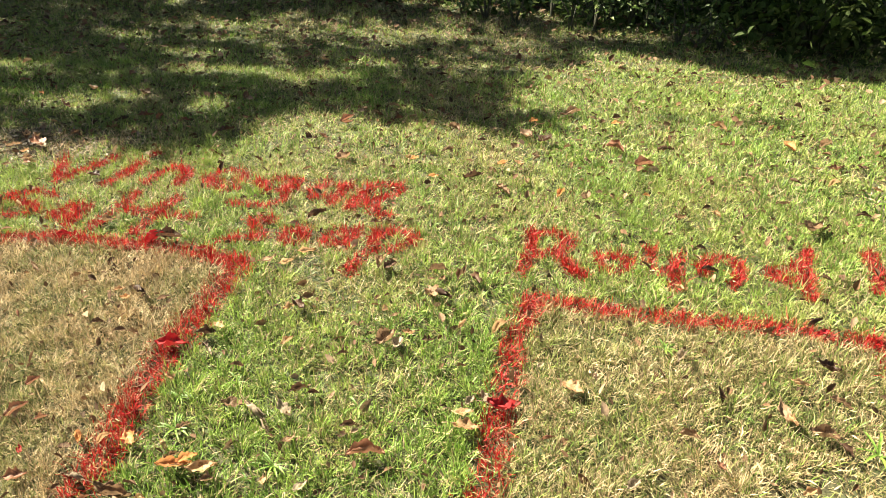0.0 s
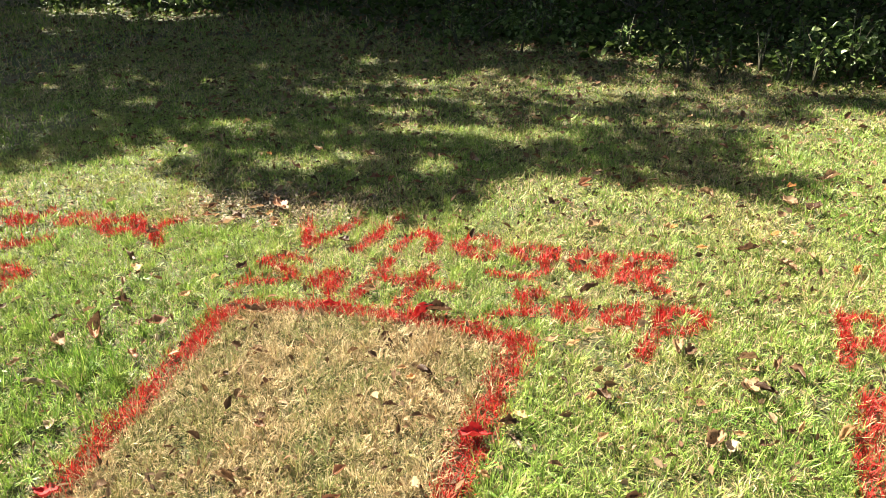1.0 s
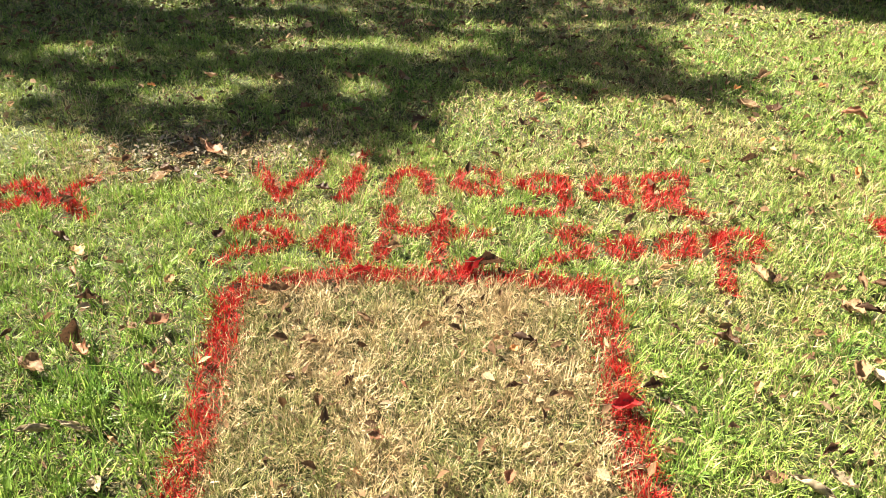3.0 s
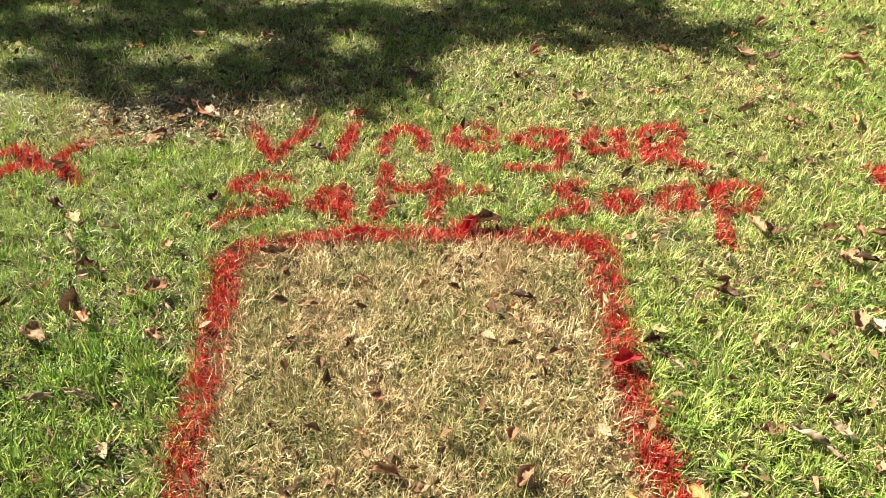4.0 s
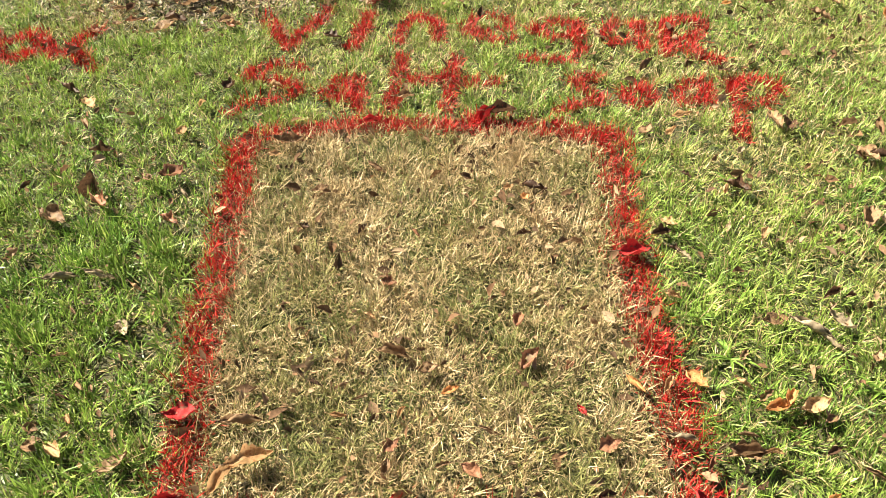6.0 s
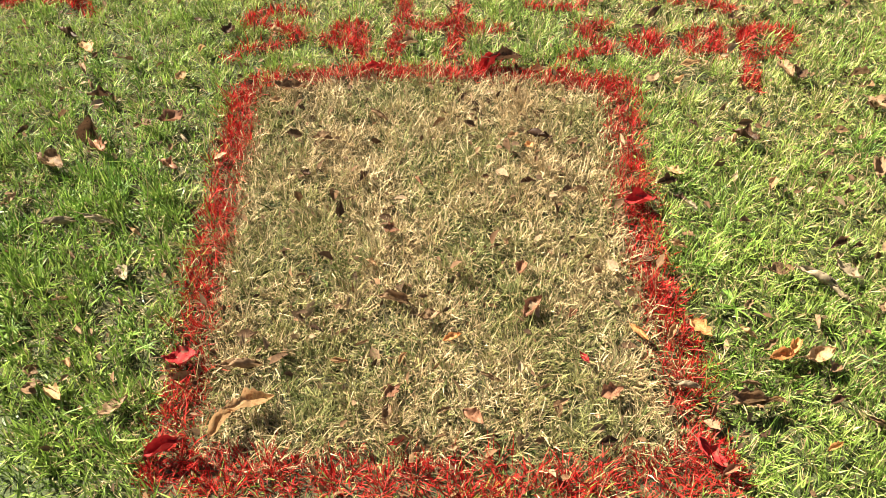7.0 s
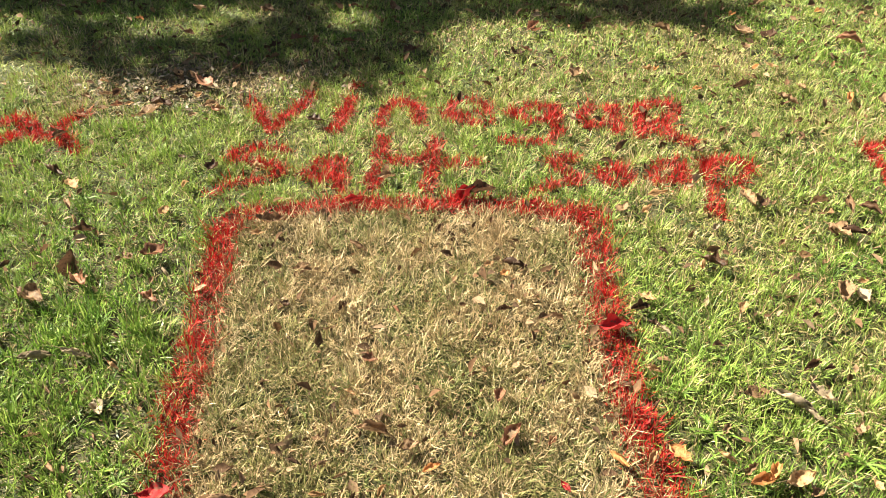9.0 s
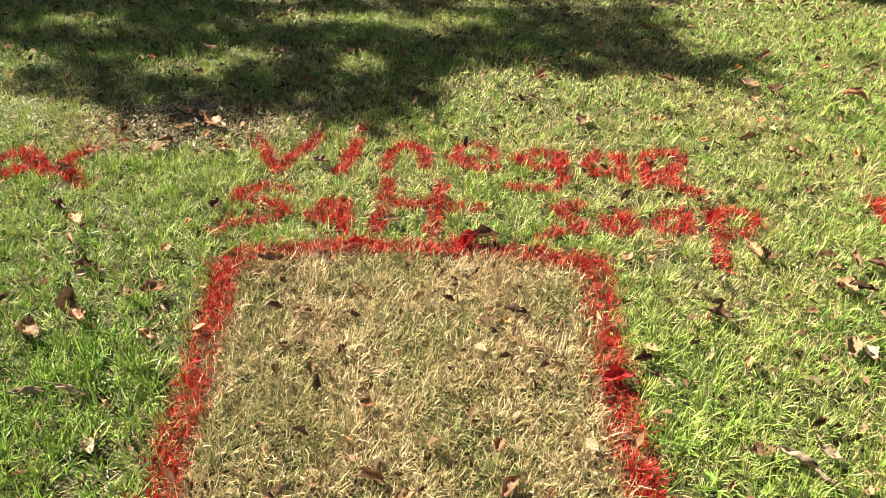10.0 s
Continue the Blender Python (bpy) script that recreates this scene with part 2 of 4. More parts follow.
def tube(bm, pts, radii, n=6):
    rings = []
    for i, p in enumerate(pts):
        a, b = Vector(pts[max(i - 1, 0)]), Vector(pts[min(i + 1, len(pts) - 1)])
        t = (b - a).normalized()
        x = t.orthogonal().normalized()
        y = t.cross(x)
        rings.append([bm.verts.new(Vector(p) + (x * math.cos(k * 2 * math.pi / n) + y * math.sin(k * 2 * math.pi / n)) * radii[i]) for k in range(n)])
    for r0, r1 in zip(rings, rings[1:]):
        best = min(range(n), key=lambda s: sum((r0[k].co - r1[(k + s) % n].co).length for k in range(n)))
        for k in range(n):
            bm.faces.new((r0[k], r0[(k + 1) % n], r1[(k + 1 + best) % n], r1[(k + best) % n]))
    bm.faces.new(rings[0][::-1])
    bm.faces.new(rings[-1])


def drift(x, y, scale, seed=0.0):
    """A smooth uneven field between 0 and 1 over the plan."""
    v = np.zeros_like(x)
    for k, (a, b, c) in enumerate(((1.0, 0.35, 0.9), (-0.6, 1.1, 2.3), (0.45, -1.35, 4.1), (1.7, 0.9, 0.4), (-1.9, 1.4, 5.2), (2.6, -2.2, 1.7))):
        v += np.sin((a * x + b * y) * 6.28 / scale + c + seed * (k + 1.3)) / (1 + 0.35 * k)
    return np.clip(0.5 + v * 0.19, 0, 1)


def to_line(xy, line):
    """Distance of plan points from a drawn line."""
    best, xy = np.full(len(xy), 1e9), xy[:, :2]
    for (ax, ay), (bx, by) in zip(line, line[1:]):
        d = np.array([bx - ax, by - ay])
        t = np.clip(((xy - (ax, ay)) @ d) / max(d @ d, 1e-9), 0, 1)
        best = np.minimum(best, np.hypot(xy[:, 0] - ax - t * d[0], xy[:, 1] - ay - t * d[1]))
    return best


def inside(xy, poly):
    hit = np.zeros(len(xy), dtype=bool)
    for (ax, ay), (bx, by) in zip(poly, poly[1:] + poly[:1]):
        cross = (ay > xy[:, 1]) != (by > xy[:, 1])
        hit ^= cross & (xy[:, 0] < (bx - ax) * (xy[:, 1] - ay) / (by - ay + 1e-12) + ax)
    return hit


# ---- ground: one sheet to the horizon ----
bm = bmesh.new()
bmesh.ops.create_grid(bm, x_segments=120, y_segments=120, size=1)
for v in bm.verts:
    x, y = [math.copysign(abs(c) ** 3.2, c) * 300 for c in v.co.xy]
    v.co = (x, y + 2, float(relief(x, y + 2)) - 0.006 + 0.006 * noise.noise((x * 1.7, y * 1.7, 0)) * min(1, 12 / (1 + abs(x) + abs(y))))
tagged(part("ground", bm, M_SOIL, None), "thatchy brown soil under a mown lawn", "ground", kind="structure")

# ---- painted lines and letters (plan lines in metres) ----
TOP_A = [(-0.548, -0.043), (-0.507, 0.001), (-0.391, 0.023), (-0.286, 0.045), (-0.171, 0.052), (0.027, 0.041), (0.184, 0.039), (0.306, 0.014), (0.426, -0.007), (0.505, -0.039)]
RIGHT_A = [(0.519, -0.084), (0.509, -0.209), (0.504, -0.352), (0.496, -0.482), (0.492, -0.62), (0.498, -0.728), (0.509, -0.844), (0.52, -0.943), (0.522, -1.027), (0.528, -1.1), (0.532, -1.174), (0.537, -1.239)]
BOTTOM_A = [(0.339, -1.261), (0.134, -1.257), (-0.074, -1.251), (-0.282, -1.245), (-0.486, -1.231)]
LEFT_A = [(-0.489, -1.176), (-0.49, -1.095), (-0.497, -1.009), (-0.501, -0.894), (-0.508, -0.8), (-0.519, -0.681), (-0.521, -0.57), (-0.53, -0.427), (-0.529, -0.305), (-0.532, -0.176)]
TOP_B = [(1.52, -0.133), (1.632, -0.15), (1.785, -0.17), (1.951, -0.188), (2.113, -0.193), (2.272, -0.195), (2.346, -0.214), (2.42, -0.229), (2.517, -0.241)]
RIGHT_B, BOTTOM_B = [(2.525, -0.75), (2.505, -1.32)], [(2.0, -1.34), (1.444, -1.32)]
LEFT_B = [(1.449, -1.1), (1.456, -0.951), (1.461, -0.82), (1.465, -0.695), (1.468, -0.556), (1.474, -0.398), (1.491, -0.249)]
PLOT_A, PLOT_B = TOP_A + RIGHT_A + BOTTOM_A + LEFT_A, TOP_B + RIGHT_B + BOTTOM_B + LEFT_B
STROKES = []     # word, letter, lines, half width


def letter(word, name, *lines, half=0.026):
    STROKES.append((word, name, lines, half))


letter("upper", "letter_v", [(-0.605, 0.757), (-0.54, 0.609), (-0.486, 0.512)], [(-0.385, 0.81), (-0.43, 0.68), (-0.473, 0.58)], half=0.027)
letter("upper", "letter_i", [(-0.234, 0.745), (-0.252, 0.635), (-0.274, 0.52)])
letter("upper", "letter_dot", [(-0.232, 0.864), (-0.216, 0.878)], half=0.022)
letter("upper", "letter_n", [(-0.121, 0.564), (-0.105, 0.661), (-0.07, 0.731), (-0.015, 0.728), (0.012, 0.663), (0.021, 0.569)], half=0.025)
letter("upper", "letter_e", [(0.127, 0.622), (0.217, 0.626), (0.27, 0.64), (0.262, 0.707), (0.192, 0.739), (0.133, 0.701), (0.113, 0.632), (0.151, 0.561), (0.222, 0.541), (0.277, 0.563)], half=0.02)
letter("upper", "letter_g", [(0.492, 0.663), (0.413, 0.681), (0.359, 0.609), (0.4, 0.556), (0.481, 0.58)], [(0.503, 0.671), (0.497, 0.55), (0.488, 0.461), (0.45, 0.405), (0.366, 0.414), (0.301, 0.425)], half=0.022)
letter("upper", "letter_a", [(0.711, 0.641), (0.631, 0.65), (0.574, 0.579), (0.61, 0.519), (0.68, 0.527)], [(0.716, 0.65), (0.693, 0.466)], half=0.022)
letter("upper", "letter_r", [(0.802, 0.645), (0.782, 0.534), (0.775, 0.445)], [(0.802, 0.645), (0.882, 0.685), (0.936, 0.655), (0.902, 0.56), (0.799, 0.492)], [(0.841, 0.51), (0.876, 0.416), (0.926, 0.383)])
letter("middle", "letter_s", [(-0.426, 0.39), (-0.519, 0.414), (-0.598, 0.385), (-0.608, 0.335), (-0.53, 0.31), (-0.45, 0.285), (-0.426, 0.247), (-0.468, 0.203), (-0.535, 0.184), (-0.593, 0.165), (-0.628, 0.132)], half=0.021)
letter("middle", "letter_a", [(-0.243, 0.291), (-0.309, 0.295), (-0.342, 0.232), (-0.3, 0.2), (-0.242, 0.227)], [(-0.241, 0.305), (-0.234, 0.22), (-0.223, 0.148)], half=0.024)
letter("middle", "letter_l", [(-0.108, 0.44), (-0.114, 0.288), (-0.127, 0.149)], half=0.024)
letter("middle", "letter_t", [(0.076, 0.438), (0.06, 0.289), (0.045, 0.14)], [(-0.051, 0.288), (0.009, 0.306), (0.064, 0.31)], [(0.114, 0.272), (0.199, 0.278)], half=0.024)
letter("lower", "letter_s", [(0.518, 0.288), (0.431, 0.275), (0.456, 0.236), (0.517, 0.202), (0.514, 0.16), (0.443, 0.138), (0.38, 0.11)], half=0.02)
letter("lower", "letter_o", [(0.683, 0.164), (0.656, 0.225), (0.608, 0.214), (0.591, 0.175), (0.624, 0.131), (0.675, 0.142)], half=0.018)
letter("lower", "letter_a", [(0.843, 0.242), (0.785, 0.242), (0.746, 0.193), (0.762, 0.143), (0.821, 0.156)], [(0.857, 0.262), (0.831, 0.114)], half=0.022)
letter("lower", "letter_p", [(0.94, 0.23), (0.92, 0.093), (0.896, -0.043)], [(0.935, 0.237), (1.001, 0.261), (1.059, 0.244), (1.064, 0.189), (1.009, 0.13), (0.929, 0.118)], half=0.024)
letter("next", "letter_r", [(1.483, 0.338), (1.488, 0.184), (1.465, 0.021)], [(1.483, 0.338), (1.57, 0.332), (1.626, 0.259), (1.576, 0.179), (1.509, 0.162)], [(1.576, 0.184), (1.626, 0.09), (1.664, 0.038)], half=0.022)
letter("next", "letter_o", [(1.712, 0.174), (1.745, 0.083), (1.804, 0.1), (1.825, 0.178), (1.767, 0.19), (1.712, 0.174)], half=0.018)
letter("next", "letter_u", [(1.891, 0.25), (1.876, 0.141), (1.911, 0.088), (1.962, 0.114)], [(1.997, 0.223), (1.969, 0.112), (1.959, -0.011)], half=0.022)
letter("next", "letter_n", [(2.061, 0.113), (2.071, 0.197), (2.127, 0.234), (2.176, 0.2), (2.177, 0.122), (2.146, 0.044)], half=0.022)
letter("next", "letter_d", [(2.395, 0.2), (2.336, 0.176), (2.28, 0.16), (2.266, 0.112), (2.311, 0.089), (2.367, 0.112)], [(2.43, 0.323), (2.391, 0.191), (2.379, 0.084), (2.379, -0.0)], half=0.022)
letter("next", "letter_stroke", [(2.631, 0.331), (2.623, 0.224), (2.6, 0.066)])
letter("far", "letter_dot", [(-2.445, 0.838), (-2.42, 0.86)], half=0.03)
letter("far", "letter_n", [(-2.268, 0.65), (-2.174, 0.682)], half=0.03)
letter("far", "letter_e", [(-2.009, 0.5), (-2.026, 0.592), (-1.907, 0.576), (-1.898, 0.485), (-1.988, 0.49)], [(-1.907, 0.576), (-1.893, 0.661)])
letter("far", "letter_g", [(-1.757, 0.545), (-1.742, 0.613), (-1.652, 0.659), (-1.614, 0.571), (-1.707, 0.533)], [(-1.831, 0.272), (-1.74, 0.314), (-1.669, 0.384)])
letter("far", "letter_a", [(-1.509, 0.514), (-1.522, 0.602), (-1.395, 0.647), (-1.355, 0.535), (-1.419, 0.476), (-1.509, 0.514)], [(-1.39, 0.64), (-1.279, 0.483)], half=0.028)
letter("far", "letter_r", [(-1.183, 0.671), (-1.238, 0.605), (-1.258, 0.513)], [(-1.248, 0.541), (-1.131, 0.409)], half=0.028)
letter("below", "letter_r", [(-1.731, 0.078), (-1.627, 0.092), (-1.509, 0.049), (-1.583, 0.014)], [(-1.523, -0.127), (-1.518, -0.066)], half=0.034)
WORDS = {"upper": "seven-letter word Vinegar sprayed in red paint on mown grass", "middle": "word Salt sprayed in red paint on mown grass",
         "lower": "word soap sprayed in red paint on mown grass", "next": "word Round sprayed in red paint above the second plot",
         "far": "end of a red sprayed word on sunlit lush grass", "below": "last letter of a lower red sprayed word on grass"}

# ---- grass roots ----


def scatter(x0, x1, y0, y1, per_m2):
    n = int((x1 - x0) * (y1 - y0) * per_m2)
    return np.stack([RNG.uniform(x0, x1, n), RNG.uniform(y0, y1, n)], 1)


def tufts(x0, x1, y0, y1, per_m2, per_tuft=11, loose=0.011):
    """Roots in tufts: place, heading, how far out in its tuft each blade stands and how vigorous the tuft is."""
    n = int((x1 - x0) * (y1 - y0) * per_m2)
    centre = scatter(x0, x1, y0, y1, per_m2 / per_tuft)
    vigour = RNG.uniform(0.45, 1.3, len(centre))
    mine = RNG.integers(0, len(centre), n)
    off = RNG.normal(0, loose, (n, 2)) * RNG.uniform(0.4, 2.2, (n, 1))
    yaw = np.arctan2(off[:, 1], off[:, 0]) + RNG.normal(0, 0.6, n)
    out = np.clip(np.hypot(off[:, 0], off[:, 1]) / (loose * 2.2), 0, 1.2)
    return np.concatenate([centre[mine] + off, np.stack([yaw, out, vigour[mine]], 1)], 1)


def seen_part(xy):
    return xy[(xy[:, 0] > -1.95 - xy[:, 1]) & (xy[:, 0] < 3.4 + 1.5 * xy[:, 1])]


EDGE = [(-16.0, 8.8), (-5.7, 6.8), (-3.7, 6.7), (-1.9, 5.25), (-0.8, 5.05), (0.0, 4.67), (0.72, 4.3), (1.57, 4.15), (1.93, 4.0), (2.27, 3.8), (2.7, 3.45), (3.6, 3.15), (6.0, 2.7), (14.0, 1.9)]
WOODS = EDGE + [(14.0, 40.0), (-16.0, 40.0)]

ZONES = ((tufts(-1.75, 2.75, -1.5, 1.0, 44000, 34, 0.0135), 0.039, 0.0027), (tufts(-2.9, 3.45, 1.0, 2.5, 21000, 20, 0.015), 0.040, 0.0036),
         (tufts(-4.6, 3.6, 2.5, 5.6, 8400, 12, 0.018), 0.040, 0.0046), (tufts(-9.5, 3.0, 5.6, 9.0, 1800, 9, 0.03), 0.075, 0.0090),
         (tufts(-2.9, -1.75, -1.5, 1.0, 11000), 0.046, 0.0045), (tufts(-7, -4.6, 0.5, 5.6, 1200, 9, 0.03), 0.075, 0.0090),
         (np.concatenate([tufts(2.75, 5.0, -1.5, 1.0, 3200, 9, 0.03), tufts(3.45, 5.0, 1.0, 2.5, 3200, 9, 0.03)]), 0.060, 0.0080), (np.concatenate([tufts(-5.0, 5.0, -5.0, -1.5, 2600, 9, 0.03), tufts(-5.0, -2.9, -1.5, 1.0, 2600, 9, 0.03)]), 0.070, 0.0090),
         (tufts(-0.60, 0.60, -1.36, 0.12, 28000, 26, 0.013), 0.040, 0.0021), (tufts(1.42, 2.6, -1.36, -0.05, 18000, 22, 0.013), 0.039, 0.0023),
         (tufts(-4.6, -2.9, 0.3, 2.5, 4200, 9, 0.016), 0.055, 0.0060), (tufts(-0.75, 1.15, -0.10, 1.05, 30000), 0.032, 0.0028),
         (tufts(1.40, 2.75, -0.05, 0.50, 26000), 0.032, 0.0030), (tufts(-2.45, -1.20, -0.2, 0.90, 22000), 0.034, 0.0036))
lawn, lush, high, dry, dull, painted = [], [], [], [], [], [[] for _ in range(len(STROKES) + 8)]
SIDES = [TOP_A, TOP_A[-1:] + RIGHT_A, RIGHT_A[-1:] + BOTTOM_A, BOTTOM_A[-1:] + LEFT_A + TOP_A[:1], TOP_B, TOP_B[-1:] + RIGHT_B, RIGHT_B[-1:] + BOTTOM_B, BOTTOM_B[-1:] + LEFT_B + TOP_B[:1]]
TARGETS = [([side], half) for side, half in zip(SIDES, (0.033, 0.043, 0.046, 0.037, 0.032, 0.03, 0.03, 0.034))] + [(s[2], s[3]) for s in STROKES]
for z, (xy, length, width) in enumerate(ZONES):
    x, y = xy[:, 0], xy[:, 1]
    if z in (2, 3):
        xy = xy[~inside(xy, WOODS) | (RNG.random(len(xy)) < 0.12 + 0.55 * (to_line(xy, EDGE) < 0.45))]
        x, y = xy[:, 0], xy[:, 1]
    bare = np.exp(-(((x + 0.90) / 0.46) ** 2 + ((y - 0.92) / 0.24) ** 2) ** 1.5)
    keep = RNG.random(len(xy)) > bare * 0.72 + 0.12 * (drift(x, y, 0.30, 2.0) < 0.36) + 0.55 * (drift(x, y, 0.085, 7.0) < 0.34) + 0.35 * (drift(x, y, 0.13, 3.3) < 0.30)
    keep &= (x > -0.58) | (y > 0.3) | (drift(x, y, 0.11, 9.0) > 0.40) | (RNG.random(len(xy)) < 0.35)
    keep &= ((x > -1.95 - y) & (x < 3.4 + 1.5 * y)) | (y > 1.0) | (RNG.random(len(xy)) < 0.35) | (z in (4, 5, 6, 7, 10))
    xy, bare = xy[keep], bare[keep]
    x, y = xy[:, 0], xy[:, 1]
    owner = np.full(len(xy), -1)
    if z in (0, 1, 4, 8, 9, 11, 12, 13):
        for i, (lines, half) in enumerate(TARGETS):
            near = np.min([to_line(xy, ln) for ln in lines], axis=0)
            edge = half * ((0.74 if i < 8 else 0.72) + 0.46 * drift(x, y, 0.13, i * 0.7))
            hit = (near < edge) & (RNG.random(len(xy)) < (0.48 + 0.50 * drift(x, y, 0.21, i + 3.0) + 0.16 * (i > 3) if i < 8 else 0.96)) | (near < edge * (1.5 if i < 8 else 1.3)) & (RNG.random(len(xy)) < (0.20 if i < 8 else 0.12))
            owner[hit & (owner < 0)] = i
    in_a, in_b = inside(xy, PLOT_A), inside(xy, PLOT_B)
    finer = z in (8, 9, 11, 12, 13)
    straw = 0.12 + 0.34 * drift(x, y, 0.9, 1.0) ** 2 + 0.12 * np.clip((x - 0.4) / 0.4, 0, 1) * (y > -0.3) - 0.16 * np.clip((x - 1.2) / 0.5, 0, 1) + 0.65 * bare + 0.22 * np.clip((y - 2.4) / 1.5, 0, 1) - 0.06 * np.clip((-x - 0.6) / 0.3, 0, 1)
    pick = RNG.random(len(xy))
    pa = 0.30 + 0.66 * np.clip(drift(x, y, 0.45, 4.0) * 1.9 - 0.35, 0, 1) - 0.16 * np.clip((-0.4 - y) / 0.5, 0, 1)
    pb = 0.12 + 0.56 * drift(x, y, 0.5, 3.0)
    is_dry = np.where(in_a, pick < pa, np.where(in_b, pick < pb, pick < straw))
    is_dull = ~is_dry & (in_a | (in_b & (RNG.random(len(xy)) < 0.72)))
    free = (owner < 0) & (in_a | in_b | (not finer)) & (z < 11)
    green = free & ~is_dry & ~is_dull
    rich = 0.22 + 1.1 * (drift(x, y, 0.75, 12.0) - 0.5) + 0.80 * np.clip((-x - 0.45) / 0.25, 0, 1) * (y < 0.6) + 0.35 * ((x > 0.6) & (x < 1.42) & (y < -0.25)) + 0.25 * (y > 1.6) + 0.22 * (x > 1.35) + 0.28 * ((x > 0.5) & (x < 1.42) & (y < 0.1))
    is_rich = RNG.random(len(xy)) < rich
    tall = (x < -0.60) & (y < 0.15) & (RNG.random(len(xy)) < np.clip(0.88 * (-0.1 - y) / 0.6, 0.12, 0.88))
    lush.append((xy[green & is_rich & ~tall], length * 1.08, width))
    high.append((xy[green & is_rich & tall], length * 1.35, width * 1.55))
    lawn.append((xy[green & ~is_rich], length * 0.88, width * 0.95))
    dry.append((xy[free & is_dry], length * 1.1, width * (1.0 if finer else 0.75)))
    dull.append((xy[free & is_dull], length * 1.05, width * (1.0 if finer else 0.8)))
    for i in range(len(TARGETS)):
        painted[i].append((xy[owner == i], length, width * (1.0 if finer else 0.85)))


def joined(name, groups, lean, spread=0.35):
    """One mesh of several groups of blades."""
    xy = np.concatenate([g[0] for g in groups])
    ln = np.concatenate([np.full(len(g[0]), g[1]) for g in groups])
    w = np.concatenate([np.full(len(g[0]), g[2]) for g in groups])
    tip = np.concatenate([np.full(len(g[0]), g[3] if len(g) > 3 else lean) for g in groups])
    return blades(name, xy, ln, w, tip, spread)


under = [(seen_part(tufts(-1.75, 2.75, -1.5, 1.0, 5500, 4, 0.03)), 0.045, 0.0040), (tufts(-2.9, 3.2, 1.0, 2.5, 2500, 4, 0.03), 0.050, 0.0050), (seen_part(tufts(-2.9, -1.75, -1.5, 1.0, 4000, 4, 0.03)), 0.050, 0.0050),
         (tufts(-4.6, 3.6, 2.5, 5.0, 1400, 4, 0.03), 0.060, 0.0070)]
for plot, box, many, length, width in ((PLOT_A, (-0.6, 0.6, -1.3, 0.05), 4500, 0.040, 0.0028), (PLOT_B, (1.4, 2.6, -1.35, -0.1), 4500, 0.040, 0.0032)):
    mat = tufts(*box, many, 4, 0.03)
    mat = mat[inside(mat, plot)]
    mat = mat[RNG.random(len(mat)) < 0.35 + 0.75 * drift(mat[:, 0], mat[:, 1], 0.3, 6.0)]
    dry.append((mat, length, width, 1.36))
tagged(link_mesh("thatch", joined("thatch", under, 1.38, 0.10), M_THATCH), "flattened brown thatch of dead blades under lawn", "thatch", kind="stuff")
tagged(link_mesh("lawn_grass", joined("lawn_grass", lawn, 0.78, 0.40), M_LAWN), "short mown yellow-green lawn grass, sunlit and uneven", "grass", kind="stuff")
tagged(link_mesh("lush_grass", joined("lush_grass", lush, 0.72, 0.40), M_LUSH), "fresh bright green grass growing thick in the lawn", "grass", kind="stuff")
tagged(link_mesh("tall_grass", joined("tall_grass", high, 0.62, 0.38), M_TALL), "deep green longer grass beside the dead plot", "grass", kind="stuff")
tagged(link_mesh("dry_grass", joined("dry_grass", dry, 0.88, 0.40), M_DRY), "straw-coloured dead grass blades in the treated plots", "dry grass", kind="stuff")
tagged(link_mesh("fading_grass", joined("fading_grass", dull, 0.80, 0.38), M_DULL), "dull olive half-dead grass inside the treated plots", "grass", kind="stuff")
for i, where in ((0, "red spray-painted square outline round dead straw-coloured grass"), (4, "red spray-painted square outline round half-dead grass")):
    outline = tagged(new("painted_outline"), where, "painted outline", "painted outlines")
    outline.location = (*SIDES[i][0], 0)
    for k in range(i, i + 4):
        me = joined("side", painted[k], 0.72)
        me.transform(Matrix.Translation(-outline.location))
        tagged(link_mesh("side", me, M_PAINT, outline), kind="stuff")
words = {}
for key, text in WORDS.items():
    words[key] = tagged(new("painted_word"), text, "painted word", "painted words")
    first = [s for s in STROKES if s[0] == key][0][2][0][0]
    words[key].location = (*first, 0)
for (word, name, lines, half), groups in zip(STROKES, painted[8:]):
    me = joined(name, groups, 0.72)
    me.transform(Matrix.Translation(-words[word].location))
    link_mesh(name, me, M_PAINT, words[word])

# ---- fallen leaves ----


